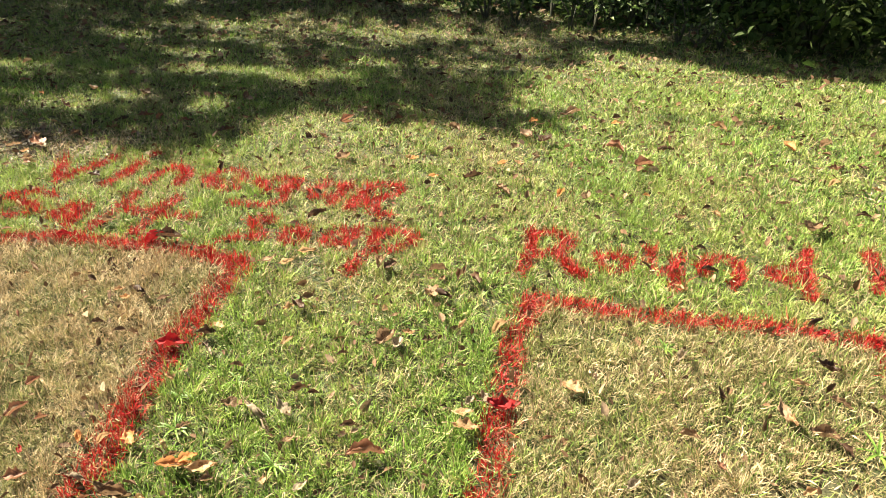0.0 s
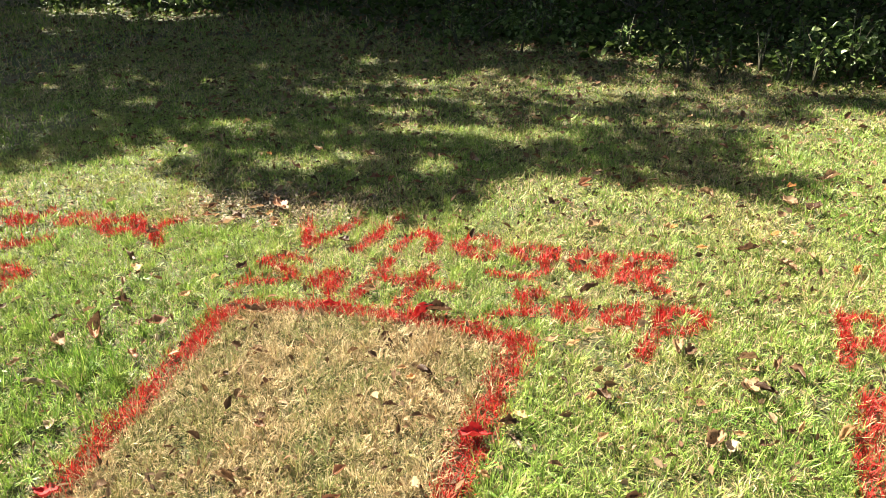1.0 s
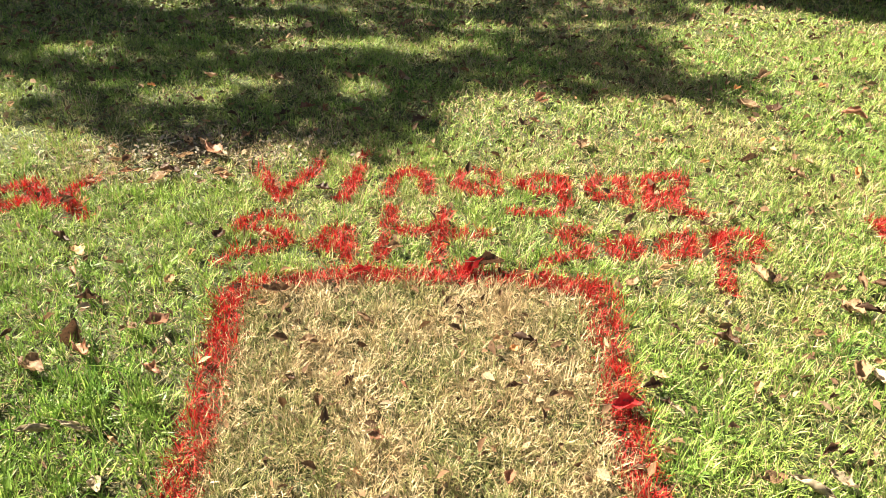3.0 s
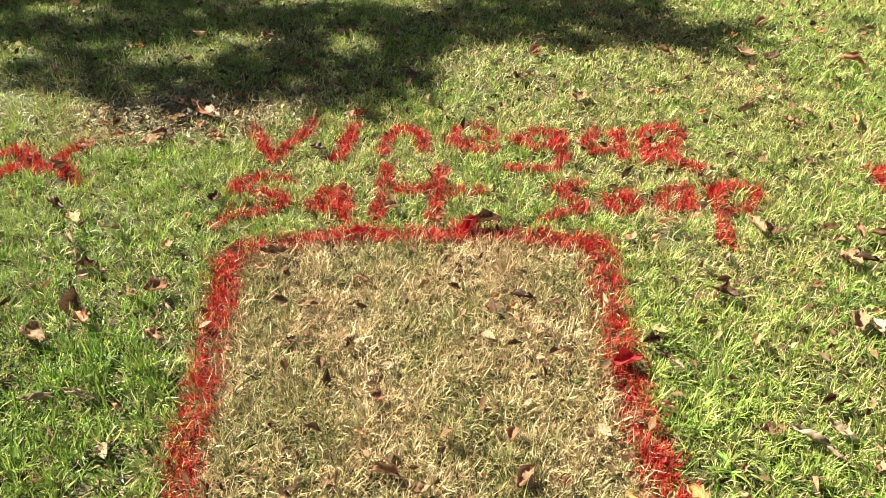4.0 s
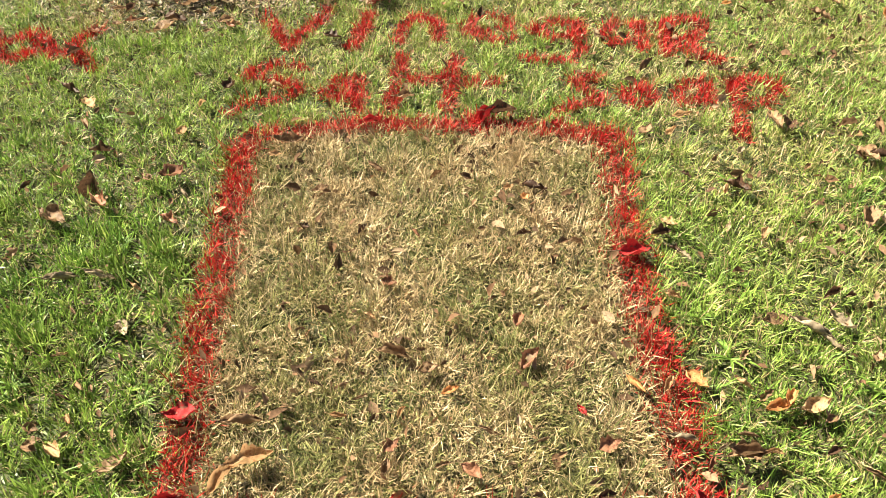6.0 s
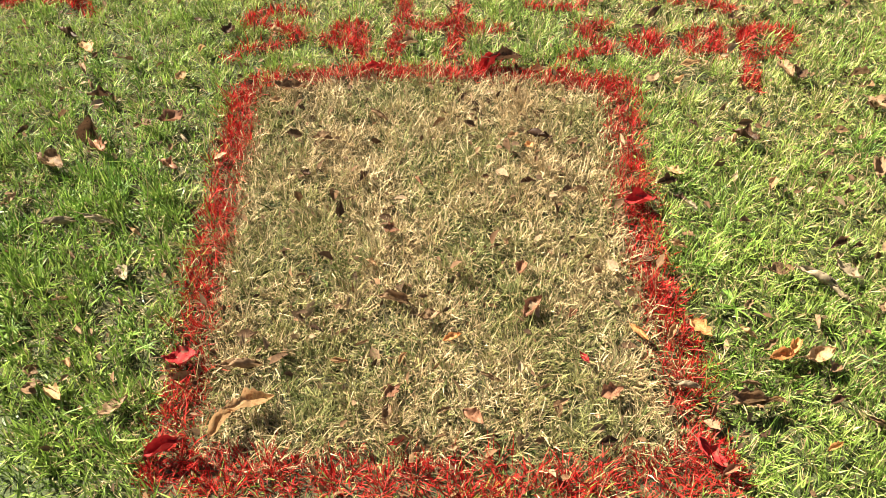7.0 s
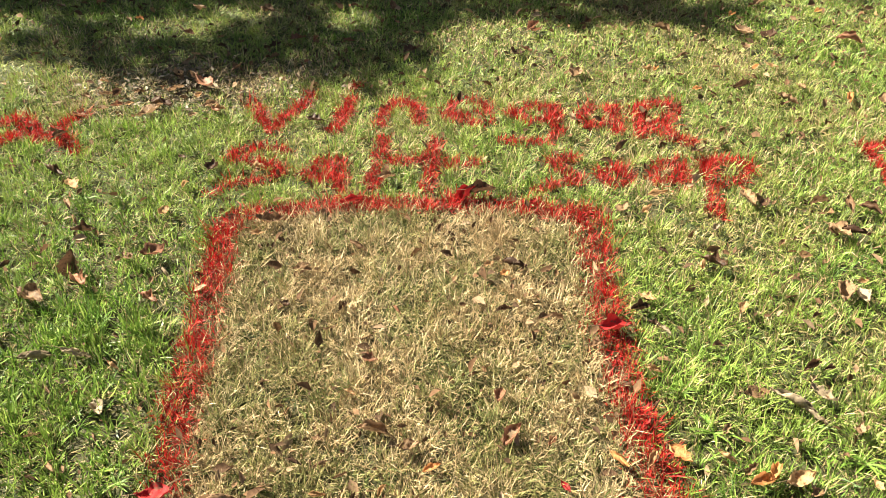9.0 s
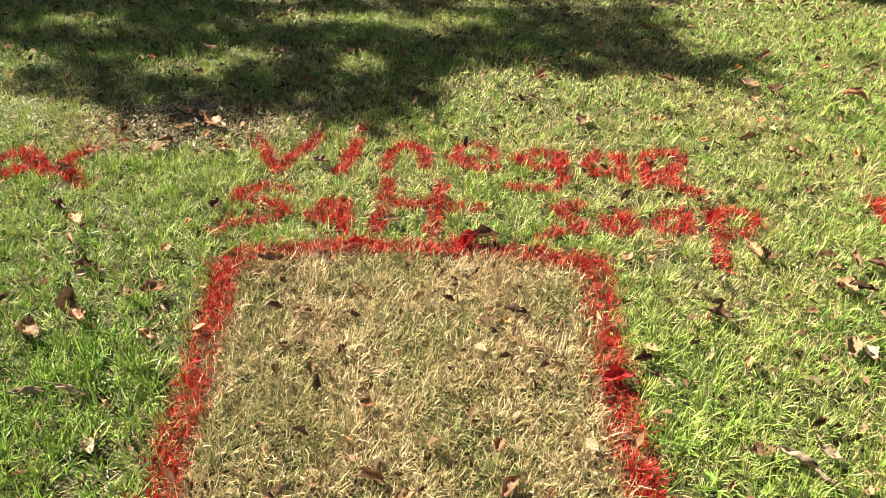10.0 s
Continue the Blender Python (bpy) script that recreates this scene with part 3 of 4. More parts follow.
def leaf_mesh(seed, lobed, curl, bend):
    """One dry leaf, a metre long before scaling: an outline of its own, curled across and along."""
    r = random.Random(seed)
    nu, nv = 15, 8
    bm = bmesh.new()
    wid, tip = r.uniform(0.24, 0.36), r.uniform(0.7, 1.1)
    pts = []
    px, pz, ang = 0.0, 0.0, -bend * 0.5
    for i in range(nu):
        u = i / (nu - 1)
        w = wid * math.sin(math.pi * u ** tip) ** 0.75 + 0.012
        if lobed:
            w *= 1 + 0.22 * math.sin(u * 19 + seed)
        w *= 1 + r.uniform(-0.17, 0.13)
        row = []
        for j in range(nv):
            s = (j / (nv - 1) - 0.5) * 2
            a = curl * s * (0.55 + 0.6 * math.sin(math.pi * u))
            rad = w / max(abs(curl), 0.2)
            cy = rad * math.sin(a) if abs(curl) > 0.2 else w * s
            cz = rad * (1 - math.cos(a))
            crumple = 0.13 * noise.noise((u * 4 + seed * 3.1, s * 2.2, seed)) + 0.055 * noise.noise((u * 11 + seed, s * 5.5, seed + 4.0))
            row.append(bm.verts.new((px - math.sin(ang) * cz, cy + 0.02 * noise.noise((u * 5, s * 3, seed + 9.0)), pz + math.cos(ang) * cz + crumple)))
        pts.append(row)
        px += math.cos(ang) / (nu - 1)
        pz += math.sin(ang) / (nu - 1)
        ang += bend / (nu - 1) * r.uniform(0.6, 1.4)
    for a, b in zip(pts, pts[1:]):
        for j in range(nv - 1):
            bm.faces.new((a[j], b[j], b[j + 1], a[j + 1]))
    low = min(v.co.z for v in bm.verts)
    mid = sum(v.co.x for v in bm.verts) / len(bm.verts)
    base = pts[0][nv // 2].co.copy()
    for v in bm.verts:
        v.co += Vector((-mid, 0, -low))
    me = bpy.data.meshes.new("fallen_leaf")
    bm.to_mesh(me)
    bm.free()
    for p in me.polygons:
        p.use_smooth = True
    sb = bmesh.new()
    b0 = base + Vector((-mid, 0, -low))
    tube(sb, [b0 + Vector((0.05, 0, 0.005)), b0 + Vector((-0.12, 0.02, 0.02)), b0 + Vector((-0.28, 0.06, 0.0))], [0.013, 0.011, 0.016], 5)
    sm = bpy.data.meshes.new("stalk")
    sb.to_mesh(sm)
    sb.free()
    sm.materials.append(M_STALK)
    return me, sm


LEAVES = {}
FORMS = ((0, 1.3, 0.5), (0, 2.3, 0.9), (1, 0.9, 0.6), (0, 0.7, 1.3), (1, 1.7, 0.3), (0, 1.9, -0.6), (0, 2.9, 0.3), (1, 1.2, 1.6))
for kind, mat in LEAF_MATS.items():
    for f, (lobed, curl, bend) in enumerate(FORMS):
        me, sm = leaf_mesh(f + 10 * (ord(kind) % 7), lobed, curl, bend)
        me.materials.append(mat)
        LEAVES[kind, f] = me, sm
LEAF_WORDS = {"d": "dark brown", "b": "dry mid-brown", "r": "dry russet", "t": "dry tan", "p": "pale grey bleached", "o": "dry orange", "x": "red paint-splashed"}
FORM_WORDS = ("loosely curled", "tightly curled", "flat lobed", "bent-over", "shallow lobed", "arched", "rolled-up", "crumpled lobed")
LR = random.Random(5)


def fallen_leaf(x, y, size, kind, yaw=None, tilt=None, form=None, lift=None):
    f = LR.randrange(8) if form is None else form
    fit = 1.0 if y < 0.6 else 0.84
    me, sm = LEAVES[kind, f]
    ob = new("fallen_leaf", me)
    yaw = LR.uniform(0, 360) if yaw is None else yaw
    tilt = LR.uniform(-12, 12) if tilt is None else tilt
    lift = LR.uniform(0.018, 0.028) if lift is None else lift
    ob.matrix_basis = pose(x, y, lift + float(relief(x, y)), LR.uniform(-12, 12), tilt, yaw) @ Matrix.Diagonal((size * fit, size * fit * LR.uniform(0.72, 1.0), size * fit, 1))
    st = new("stalk", sm)
    st.parent = ob
    tagged(ob, f"{LEAF_WORDS[kind]} {FORM_WORDS[f]} fallen leaf lying on grass", "fallen leaf", "fallen leaves")
    return ob


for x, y, size, yaw in (
    (0.752, 1.48, 0.079, 52), (-1.74, 1.459, 0.035, 54), (-1.389, 1.449, 0.042, 47), (1.484, 1.272, 0.118, 52), (2.021, 1.221, 0.088, 0), (-0.013, 1.168, 0.095, 30),
    (0.41, 1.137, 0.092, 68), (2.818, 1.099, 0.059, -33), (2.509, 0.919, 0.064, -41), (1.213, 0.77, 0.112, 28), (2.684, 0.601, 0.07, -26), (-0.346, 0.559, 0.066, -21),
    (-1.209, 0.486, 0.061, 58), (0.683, 0.326, 0.087, 54), (0.916, 0.285, 0.048, 24), (-0.645, 0.256, 0.073, 85), (-1.138, 0.24, 0.093, -33), (2.075, 0.108, 0.058, 16),
    (1.036, -0.024, 0.054, 52), (1.327, -0.075, 0.076, -60), (-0.946, -0.079, 0.072, 16), (2.342, -0.181, 0.057, 33),
):
    fallen_leaf(x, y, size, "d", yaw)
for x, y, size, yaw in (
    (1.24, -0.183, 0.076, -36), (0.69, -0.236, 0.035, -45), (0.28, -0.286, 0.075, -31), (0.811, -0.304, 0.083, -48), (2.325, -0.403, 0.07, -15), (-0.32, -0.417, 0.035, -27),
    (1.232, -0.419, 0.041, 20), (-0.169, -0.438, 0.047, 65), (0.236, -0.467, 0.045, 16), (0.579, -0.467, 0.06, 19), (1.006, -0.518, 0.035, 28), (0.602, -0.527, 0.037, -41),
    (0.932, -0.688, 0.056, 25), (0.97, -0.692, 0.039, 24), (2.292, -0.731, 0.05, -61), (1.099, -0.806, 0.051, 20), (-0.233, -0.919, 0.039, -32), (-0.77, -0.943, 0.044, -25),
    (0.799, -1.101, 0.035, 20), (0.643, -1.167, 0.035, 32), (0.346, -1.185, 0.04, 16),
):
    fallen_leaf(x, y, size, "d", yaw)
for x, y, size, yaw in (
    (1.603, 1.739, 0.125, 34), (-1.001, 1.715, 0.104, -30), (0.681, 1.697, 0.079, 27), (-0.688, 1.696, 0.103, -30), (-0.251, 1.395, 0.054, 17), (2.738, 1.391, 0.11, 39),
    (0.003, 1.373, 0.059, 30), (1.401, 1.366, 0.068, 39), (1.049, 1.353, 0.108, -42), (1.395, 1.319, 0.124, -53), (1.351, 1.171, 0.084, 75), (1.065, 1.062, 0.067, 22),
    (0.62, 0.922, 0.115, 62), (1.433, 0.762, 0.078, -84), (0.51, 0.761, 0.056, 46), (-1.126, 0.691, 0.047, 25), (2.417, 0.689, 0.062, -7), (1.345, 0.662, 0.105, -45),
    (-0.948, 0.657, 0.102, 33), (1.674, 0.625, 0.087, 68), (2.013, 0.478, 0.077, 47), (2.467, 0.45, 0.13, 45),
):
    fallen_leaf(x, y, size, "b", yaw)
for x, y, size, yaw in (
    (-0.081, 0.169, 0.061, 14), (0.997, -0.002, 0.104, -86), (1.196, -0.027, 0.068, 12), (0.619, -0.031, 0.064, 48), (1.276, -0.055, 0.062, -97), (1.202, -0.169, 0.081, -64),
    (-0.149, -0.183, 0.066, -38), (-0.294, -0.268, 0.05, 15), (1.113, -0.3, 0.035, 35), (-0.989, -0.369, 0.095, -28), (1.11, -0.43, 0.09, 64), (0.364, -0.498, 0.044, -14),
    (2.322, -0.552, 0.062, -27), (0.446, -0.599, 0.04, 19), (2.17, -0.615, 0.073, -80), (2.256, -0.679, 0.077, -13), (-0.828, -0.697, 0.037, -49), (1.93, -0.732, 0.056, -24),
    (0.774, -0.764, 0.058, 9), (-0.814, -0.829, 0.041, 31), (-0.677, -0.837, 0.035, -59), (-0.073, -0.841, 0.074, -13),
):
    fallen_leaf(x, y, size, "b", yaw)
for x, y, size, yaw in (
    (0.684, -0.861, 0.045, 55), (0.966, -0.876, 0.049, 58), (0.004, -0.883, 0.054, 7), (-0.744, -0.915, 0.038, -45), (-0.179, -0.925, 0.035, 26), (-0.136, -0.952, 0.035, 27),
    (0.704, -0.968, 0.046, 38), (-0.816, -1.015, 0.042, -15), (0.817, -1.029, 0.035, 27), (0.129, -1.04, 0.048, -23), (-0.797, -1.052, 0.039, 17), (0.236, -1.066, 0.035, 28),
    (0.628, -1.105, 0.078, 4), (-0.613, -1.106, 0.07, 41), (0.037, -1.113, 0.035, 15), (-0.075, -1.121, 0.038, 76), (0.866, -1.152, 0.057, -32), (0.054, -1.198, 0.035, 17),
):
    fallen_leaf(x, y, size, "b", yaw)
for x, y, size, yaw in (
    (0.508, 1.418, 0.095, 45), (-0.983, 1.418, 0.063, -21), (0.516, 1.386, 0.093, 44), (-0.499, 1.319, 0.091, 35), (1.796, 1.208, 0.13, -44), (1.911, 1.012, 0.13, 36),
    (-0.8, 0.878, 0.119, -39), (0.296, 0.023, 0.047, 28), (-0.714, -0.2, 0.086, 51), (-0.88, -0.319, 0.09, -46), (-0.677, -0.392, 0.063, -29), (-0.031, -0.455, 0.036, -56),
    (-0.092, -0.623, 0.041, -11), (0.207, -0.754, 0.049, 72), (1.592, -0.78, 0.035, 28), (1.994, -0.821, 0.035, -50), (0.228, -0.861, 0.067, 49), (0.309, -0.883, 0.038, 55),
    (1.163, -0.899, 0.101, 2), (-0.067, -1.07, 0.047, 52), (0.366, -1.081, 0.056, 25), (0.558, -1.122, 0.04, 62),
):
    fallen_leaf(x, y, size, "r", yaw)
for x, y, size, yaw in (
    (0.092, -1.136, 0.051, -36), (0.562, -1.248, 0.038, 25),
):
    fallen_leaf(x, y, size, "r", yaw)
for x, y, size, yaw in (
    (0.863, -0.138, 0.035, 44), (-0.659, -0.28, 0.055, -55), (1.941, -0.412, 0.063, 63), (1.151, -0.448, 0.062, 86), (1.558, -0.492, 0.038, 70), (0.626, -0.551, 0.04, -53),
    (1.426, -0.661, 0.056, -53), (1.386, -0.671, 0.039, 61), (-0.697, -0.754, 0.061, -56), (0.921, -0.776, 0.069, -42), (1.792, -0.915, 0.048, 48), (1.04, -1.018, 0.052, 55),
    (0.512, -1.069, 0.058, -13), (0.591, -1.082, 0.038, 29),
):
    fallen_leaf(x, y, size, "p", yaw)
for x, y, size, yaw in (
    (2.298, 1.585, 0.115, -43), (-0.923, 0.974, 0.105, -60), (0.913, 0.957, 0.07, -31), (1.384, 0.953, 0.067, -27), (2.661, 0.916, 0.083, 35), (2.812, 0.876, 0.053, -25),
    (-1.04, 0.712, 0.051, 12), (-0.701, 0.667, 0.07, -21), (2.155, 0.554, 0.053, -60), (-0.494, 0.26, 0.058, -36), (-1.058, 0.161, 0.069, -48), (-0.707, 0.159, 0.045, 77),
    (0.733, 0.031, 0.069, 12), (-0.734, -0.001, 0.063, 80), (1.969, -0.02, 0.04, -53), (0.686, -0.045, 0.064, 50), (-0.438, -0.121, 0.041, 18), (1.572, -0.212, 0.062, 73),
    (0.21, -0.283, 0.039, 37), (0.78, -0.309, 0.055, 68), (1.43, -0.324, 0.074, 53), (1.319, -0.339, 0.059, 72),
):
    fallen_leaf(x, y, size, "t", yaw)
for x, y, size, yaw in (
    (1.168, -0.397, 0.05, 26), (0.607, -0.433, 0.045, -29), (2.24, -0.482, 0.052, -31), (0.833, -0.485, 0.048, 59), (1.648, -0.583, 0.069, -33), (-0.698, -0.625, 0.046, -36),
    (2.187, -0.647, 0.062, -79), (0.568, -0.687, 0.04, -27), (1.373, -0.729, 0.065, -2), (-0.13, -0.732, 0.035, -35), (1.39, -0.777, 0.07, 0), (2.178, -0.879, 0.042, 31),
    (0.667, -0.932, 0.047, -42), (0.511, -0.934, 0.047, 59), (-0.049, -0.992, 0.035, 61), (-0.742, -0.998, 0.036, -58), (-0.178, -0.998, 0.042, -14), (0.79, -1.002, 0.086, 23),
    (0.948, -1.012, 0.035, -75), (-0.748, -1.076, 0.07, -39), (0.686, -1.1, 0.037, -13),
):
    fallen_leaf(x, y, size, "t", yaw)
for x, y, size, yaw in (
    (-0.18, 0.043, 0.073, 13), (0.359, 0.018, 0.037, 45), (2.354, -0.23, 0.05, 29), (0.52, -0.835, 0.035, 54), (0.322, -0.996, 0.035, -59), (-0.053, -1.184, 0.035, 23),
):
    fallen_leaf(x, y, size, "x", yaw)
for x, y, size, yaw in (
    (-1.253, 1.617, 0.064, -31), (1.81, 1.579, 0.065, 32), (1.413, 1.554, 0.079, 47), (2.575, 1.355, 0.113, -68), (0.933, 0.947, 0.063, 59), (1.317, 0.935, 0.069, 44),
    (1.047, 0.768, 0.056, 22), (1.906, 0.69, 0.04, -35), (1.575, 0.665, 0.09, 70), (0.249, -0.322, 0.035, 28), (0.571, -0.923, 0.058, -48), (0.443, -0.934, 0.064, -61),
    (0.053, -0.94, 0.042, 18), (0.746, -0.982, 0.035, 32), (0.717, -1, 0.045, 27), (0.762, -1.202, 0.043, 28),
):
    fallen_leaf(x, y, size, "o", yaw)
fallen_leaf(-0.914, -0.235, 0.11, "d", 70, -75, 0, 0.02)       # stands on edge
fallen_leaf(-0.895, -0.59, 0.085, "p", 10, 4, 6)
fallen_leaf(-0.80, -0.585, 0.08, "p", -8, 8, 1)
fallen_leaf(0.85, -0.79, 0.095, "p", -38, 3, 6)
fallen_leaf(0.885, -0.83, 0.07, "p", -52, 6, 1)
fallen_leaf(-0.378, -1.017, 0.09, "b", 4, 2, 6)
fallen_leaf(-0.345, -1.105, 0.10, "t", 25, 8, 0, 0.03)
fallen_leaf(-0.392, -1.15, 0.085, "t", 65, 8, 5, 0.03)
fallen_leaf(0.718, -1.002, 0.075, "o", 20, 10, 0, 0.032)
fallen_leaf(0.748, -0.983, 0.065, "o", 60, 14, 4, 0.034)
fallen_leaf(0.627, -1.106, 0.10, "b", 0, 6, 7, 0.03)
fallen_leaf(-0.406, -0.055, 0.10, "b", 15, 4, 7)
fallen_leaf(0.205, 0.07, 0.10, "d", 20, 12, 0, 0.022)
fallen_leaf(0.165, 0.065, 0.085, "x", 40, -20, 5, 0.02)
fallen_leaf(0.503, -0.536, 0.095, "x", 20, 8, 0, 0.02)
fallen_leaf(-0.505, -0.986, 0.085, "x", 8, -10, 3, 0.02)
fallen_leaf(-0.497, -1.193, 0.08, "x", 35, 10, 5, 0.02)
fallen_leaf(0.53, -1.215, 0.085, "x", -45, 10, 7, 0.02)
fallen_leaf(1.472, -0.68, 0.10, "x", 15, 6, 7, 0.02)
for k in range(120):
    fallen_leaf(LR.uniform(-2.6, 3.0), LR.uniform(1.0, 2.9), LR.uniform(0.035, 0.075), LR.choice("ddbbbrrtt"), form=LR.choice((1, 5, 6, 7)))
for k in range(30):         # drifted onto the thin patch
    fallen_leaf(LR.gauss(-0.98, 0.26), LR.gauss(0.84, 0.12), LR.uniform(0.04, 0.085), LR.choice("ddbbrtp"))
for k in range(9):         # caught in the longer grass beside the plot
    x, y = LR.uniform(-1.45, -0.58), LR.uniform(-1.15, 0.45)
    fallen_leaf(x, y, LR.uniform(0.03, 0.06), LR.choice("dddbbbbr"), form=LR.choice((1, 3, 5, 6, 7)))

# far litter, under the trees and along the edge of the woods
fx = np.concatenate([scatter(-7.0, 3.4, 1.6, 8.5, 46), scatter(-2.5, 3.4, 2.6, 5.6, 70), scatter(-7.0, 3.0, 4.6, 9.0, 90), scatter(-7.0, 0.8, 3.0, 7.0, 45)])
fx = fx[(RNG.random(len(fx)) < 0.50) | ((to_line(fx, EDGE) < 0.55) & (RNG.random(len(fx)) < drift(fx[:, 0], fx[:, 1], 0.7, 5.0)))]
fz = np.concatenate([fx, relief(fx[:, :1], fx[:, 1:]) + RNG.uniform(0.012, 0.035, (len(fx), 1))], 1)
tagged(link_mesh("leaf_litter", leaf_cloud("leaf_litter", fz, 0.048, -0.1, 0.30, 0.8), M_LITTER), "scattered brown dead leaves on shaded grass", "leaf litter", kind="stuff")

# crumbs of broken leaf and bark all over the near lawn
cx = np.concatenate([scatter(-2.2, 2.8, -1.4, 1.2, 300), scatter(-0.5, 0.5, -1.2, 0.0, 260), scatter(-2.8, 3.2, 1.2, 2.8, 260), scatter(0.5, 3.0, 0.3, 2.4, 220)])
cx = cx[RNG.random(len(cx)) < 0.25 + 0.9 * drift(cx[:, 0], cx[:, 1], 0.6, 9.0)]
cz = np.concatenate([cx, relief(cx[:, :1], cx[:, 1:]) + RNG.uniform(0.012, 0.032, (len(cx), 1))], 1)
tagged(link_mesh("leaf_crumbs", leaf_cloud("leaf_crumbs", cz, np.where(RNG.random(len(cz)) < 0.22, 0.036, 0.020), 0.0, 0.26, 1.3), M_LITTER), "small crumbs of broken brown leaf among grass blades", "leaf litter", kind="stuff")

# pale chips on the thin patch above the word
M_CHIPS = leafy("pale_chip", ((0.0, (0.060, 0.042, 0.028)), (0.6, (0.170, 0.135, 0.095)), (1.0, (0.360, 0.315, 0.250))), None, 1, 0.1, 0.8, gloss=0.1)
px = np.stack([RNG.normal(-0.90, 0.26, 800), RNG.normal(0.92, 0.12, 800)], 1)
pz = np.concatenate([px, relief(px[:, :1], px[:, 1:]) + RNG.uniform(0.002, 0.014, (len(px), 1))], 1)
tagged(link_mesh("bark_chips", leaf_cloud("bark_chips", pz, 0.024, 0.0, 0.24, 0.7), M_CHIPS), "grey-brown chips and debris on thin bare grass", "bark chips", kind="stuff")

# broad-bladed weed tufts in the lawn


def weed_tuft(x, y, size, count, seed):
    r = random.Random(seed)
    root = tagged(new("weed_tuft"), "bright green broad-bladed weed tuft growing in lawn", "weed", "weed tufts")
    root.location = (x, y, float(relief(x, y)))
    for _ in range(count):
        bm = bmesh.new()
        yaw, ln, w, rise = r.uniform(0, 6.28), size * r.uniform(0.6, 1.1), size * r.uniform(0.07, 0.11), r.uniform(0.3, 0.8)
        prev = None
        for i in range(6):
            u = i / 5
            p = Vector((math.cos(yaw) * ln * u, math.sin(yaw) * ln * u, 0.01 + ln * rise * (u - 0.75 * u * u)))
            ww = w * (0.6 + 0.8 * u) * (1 - u ** 3) * 0.5 + 0.0004
            s = Vector((-math.sin(yaw), math.cos(yaw), 0)) * ww
            row = [bm.verts.new(p - s + Vector((0, 0, ww * 0.5))), bm.verts.new(p), bm.verts.new(p + s + Vector((0, 0, ww * 0.5)))]
            if prev:
                bm.faces.new((prev[0], prev[1], row[1], row[0]))
                bm.faces.new((prev[1], prev[2], row[2], row[1]))
            prev = row
        part("blade", bm, M_LUSH, root)


for k, (x, y, s) in enumerate(((0.66, -0.86, 0.11), (0.62, -0.74, 0.09), (0.95, -0.95, 0.10), (0.75, -0.66, 0.09), (1.9, -0.35, 0.09), (2.37, -0.72, 0.14), (1.1, -0.72, 0.09),
                               (-0.78, -0.45, 0.08), (-0.6, -0.95, 0.08), (-0.9, -0.9, 0.09), (0.8, -0.25, 0.08), (-1.0, 0.1, 0.09))):
    weed_tuft(x, y, s * 0.52, 11, k)

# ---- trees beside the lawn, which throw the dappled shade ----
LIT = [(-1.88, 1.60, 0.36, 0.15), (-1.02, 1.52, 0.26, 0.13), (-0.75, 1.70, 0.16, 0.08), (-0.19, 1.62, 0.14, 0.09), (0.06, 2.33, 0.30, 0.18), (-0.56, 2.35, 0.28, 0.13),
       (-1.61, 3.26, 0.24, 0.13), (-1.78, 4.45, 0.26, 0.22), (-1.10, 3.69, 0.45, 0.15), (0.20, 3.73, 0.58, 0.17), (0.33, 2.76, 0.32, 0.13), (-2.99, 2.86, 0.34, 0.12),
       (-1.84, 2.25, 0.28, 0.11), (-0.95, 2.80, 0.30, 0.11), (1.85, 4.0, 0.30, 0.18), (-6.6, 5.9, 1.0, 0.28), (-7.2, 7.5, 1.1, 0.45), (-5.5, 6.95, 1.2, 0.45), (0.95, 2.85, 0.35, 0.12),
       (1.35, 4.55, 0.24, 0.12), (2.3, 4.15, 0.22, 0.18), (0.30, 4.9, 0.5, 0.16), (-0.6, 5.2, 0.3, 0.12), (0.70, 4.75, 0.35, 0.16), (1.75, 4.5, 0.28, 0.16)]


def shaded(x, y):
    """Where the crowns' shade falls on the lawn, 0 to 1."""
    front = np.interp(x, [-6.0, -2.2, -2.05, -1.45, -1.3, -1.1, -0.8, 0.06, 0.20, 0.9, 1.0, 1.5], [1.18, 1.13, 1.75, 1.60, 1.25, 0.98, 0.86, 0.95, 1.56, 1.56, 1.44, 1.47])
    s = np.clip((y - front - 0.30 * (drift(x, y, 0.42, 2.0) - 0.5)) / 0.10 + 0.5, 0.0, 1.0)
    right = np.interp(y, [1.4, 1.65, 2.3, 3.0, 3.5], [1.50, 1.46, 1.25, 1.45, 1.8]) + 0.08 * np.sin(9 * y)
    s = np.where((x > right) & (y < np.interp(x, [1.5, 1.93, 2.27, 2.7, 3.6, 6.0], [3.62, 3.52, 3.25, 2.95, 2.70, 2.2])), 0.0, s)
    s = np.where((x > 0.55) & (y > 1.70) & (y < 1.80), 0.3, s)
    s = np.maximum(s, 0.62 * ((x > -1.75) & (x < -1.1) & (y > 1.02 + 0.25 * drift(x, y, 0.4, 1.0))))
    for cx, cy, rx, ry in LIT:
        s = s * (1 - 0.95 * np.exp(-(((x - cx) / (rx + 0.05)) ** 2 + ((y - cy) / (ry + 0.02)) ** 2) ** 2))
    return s


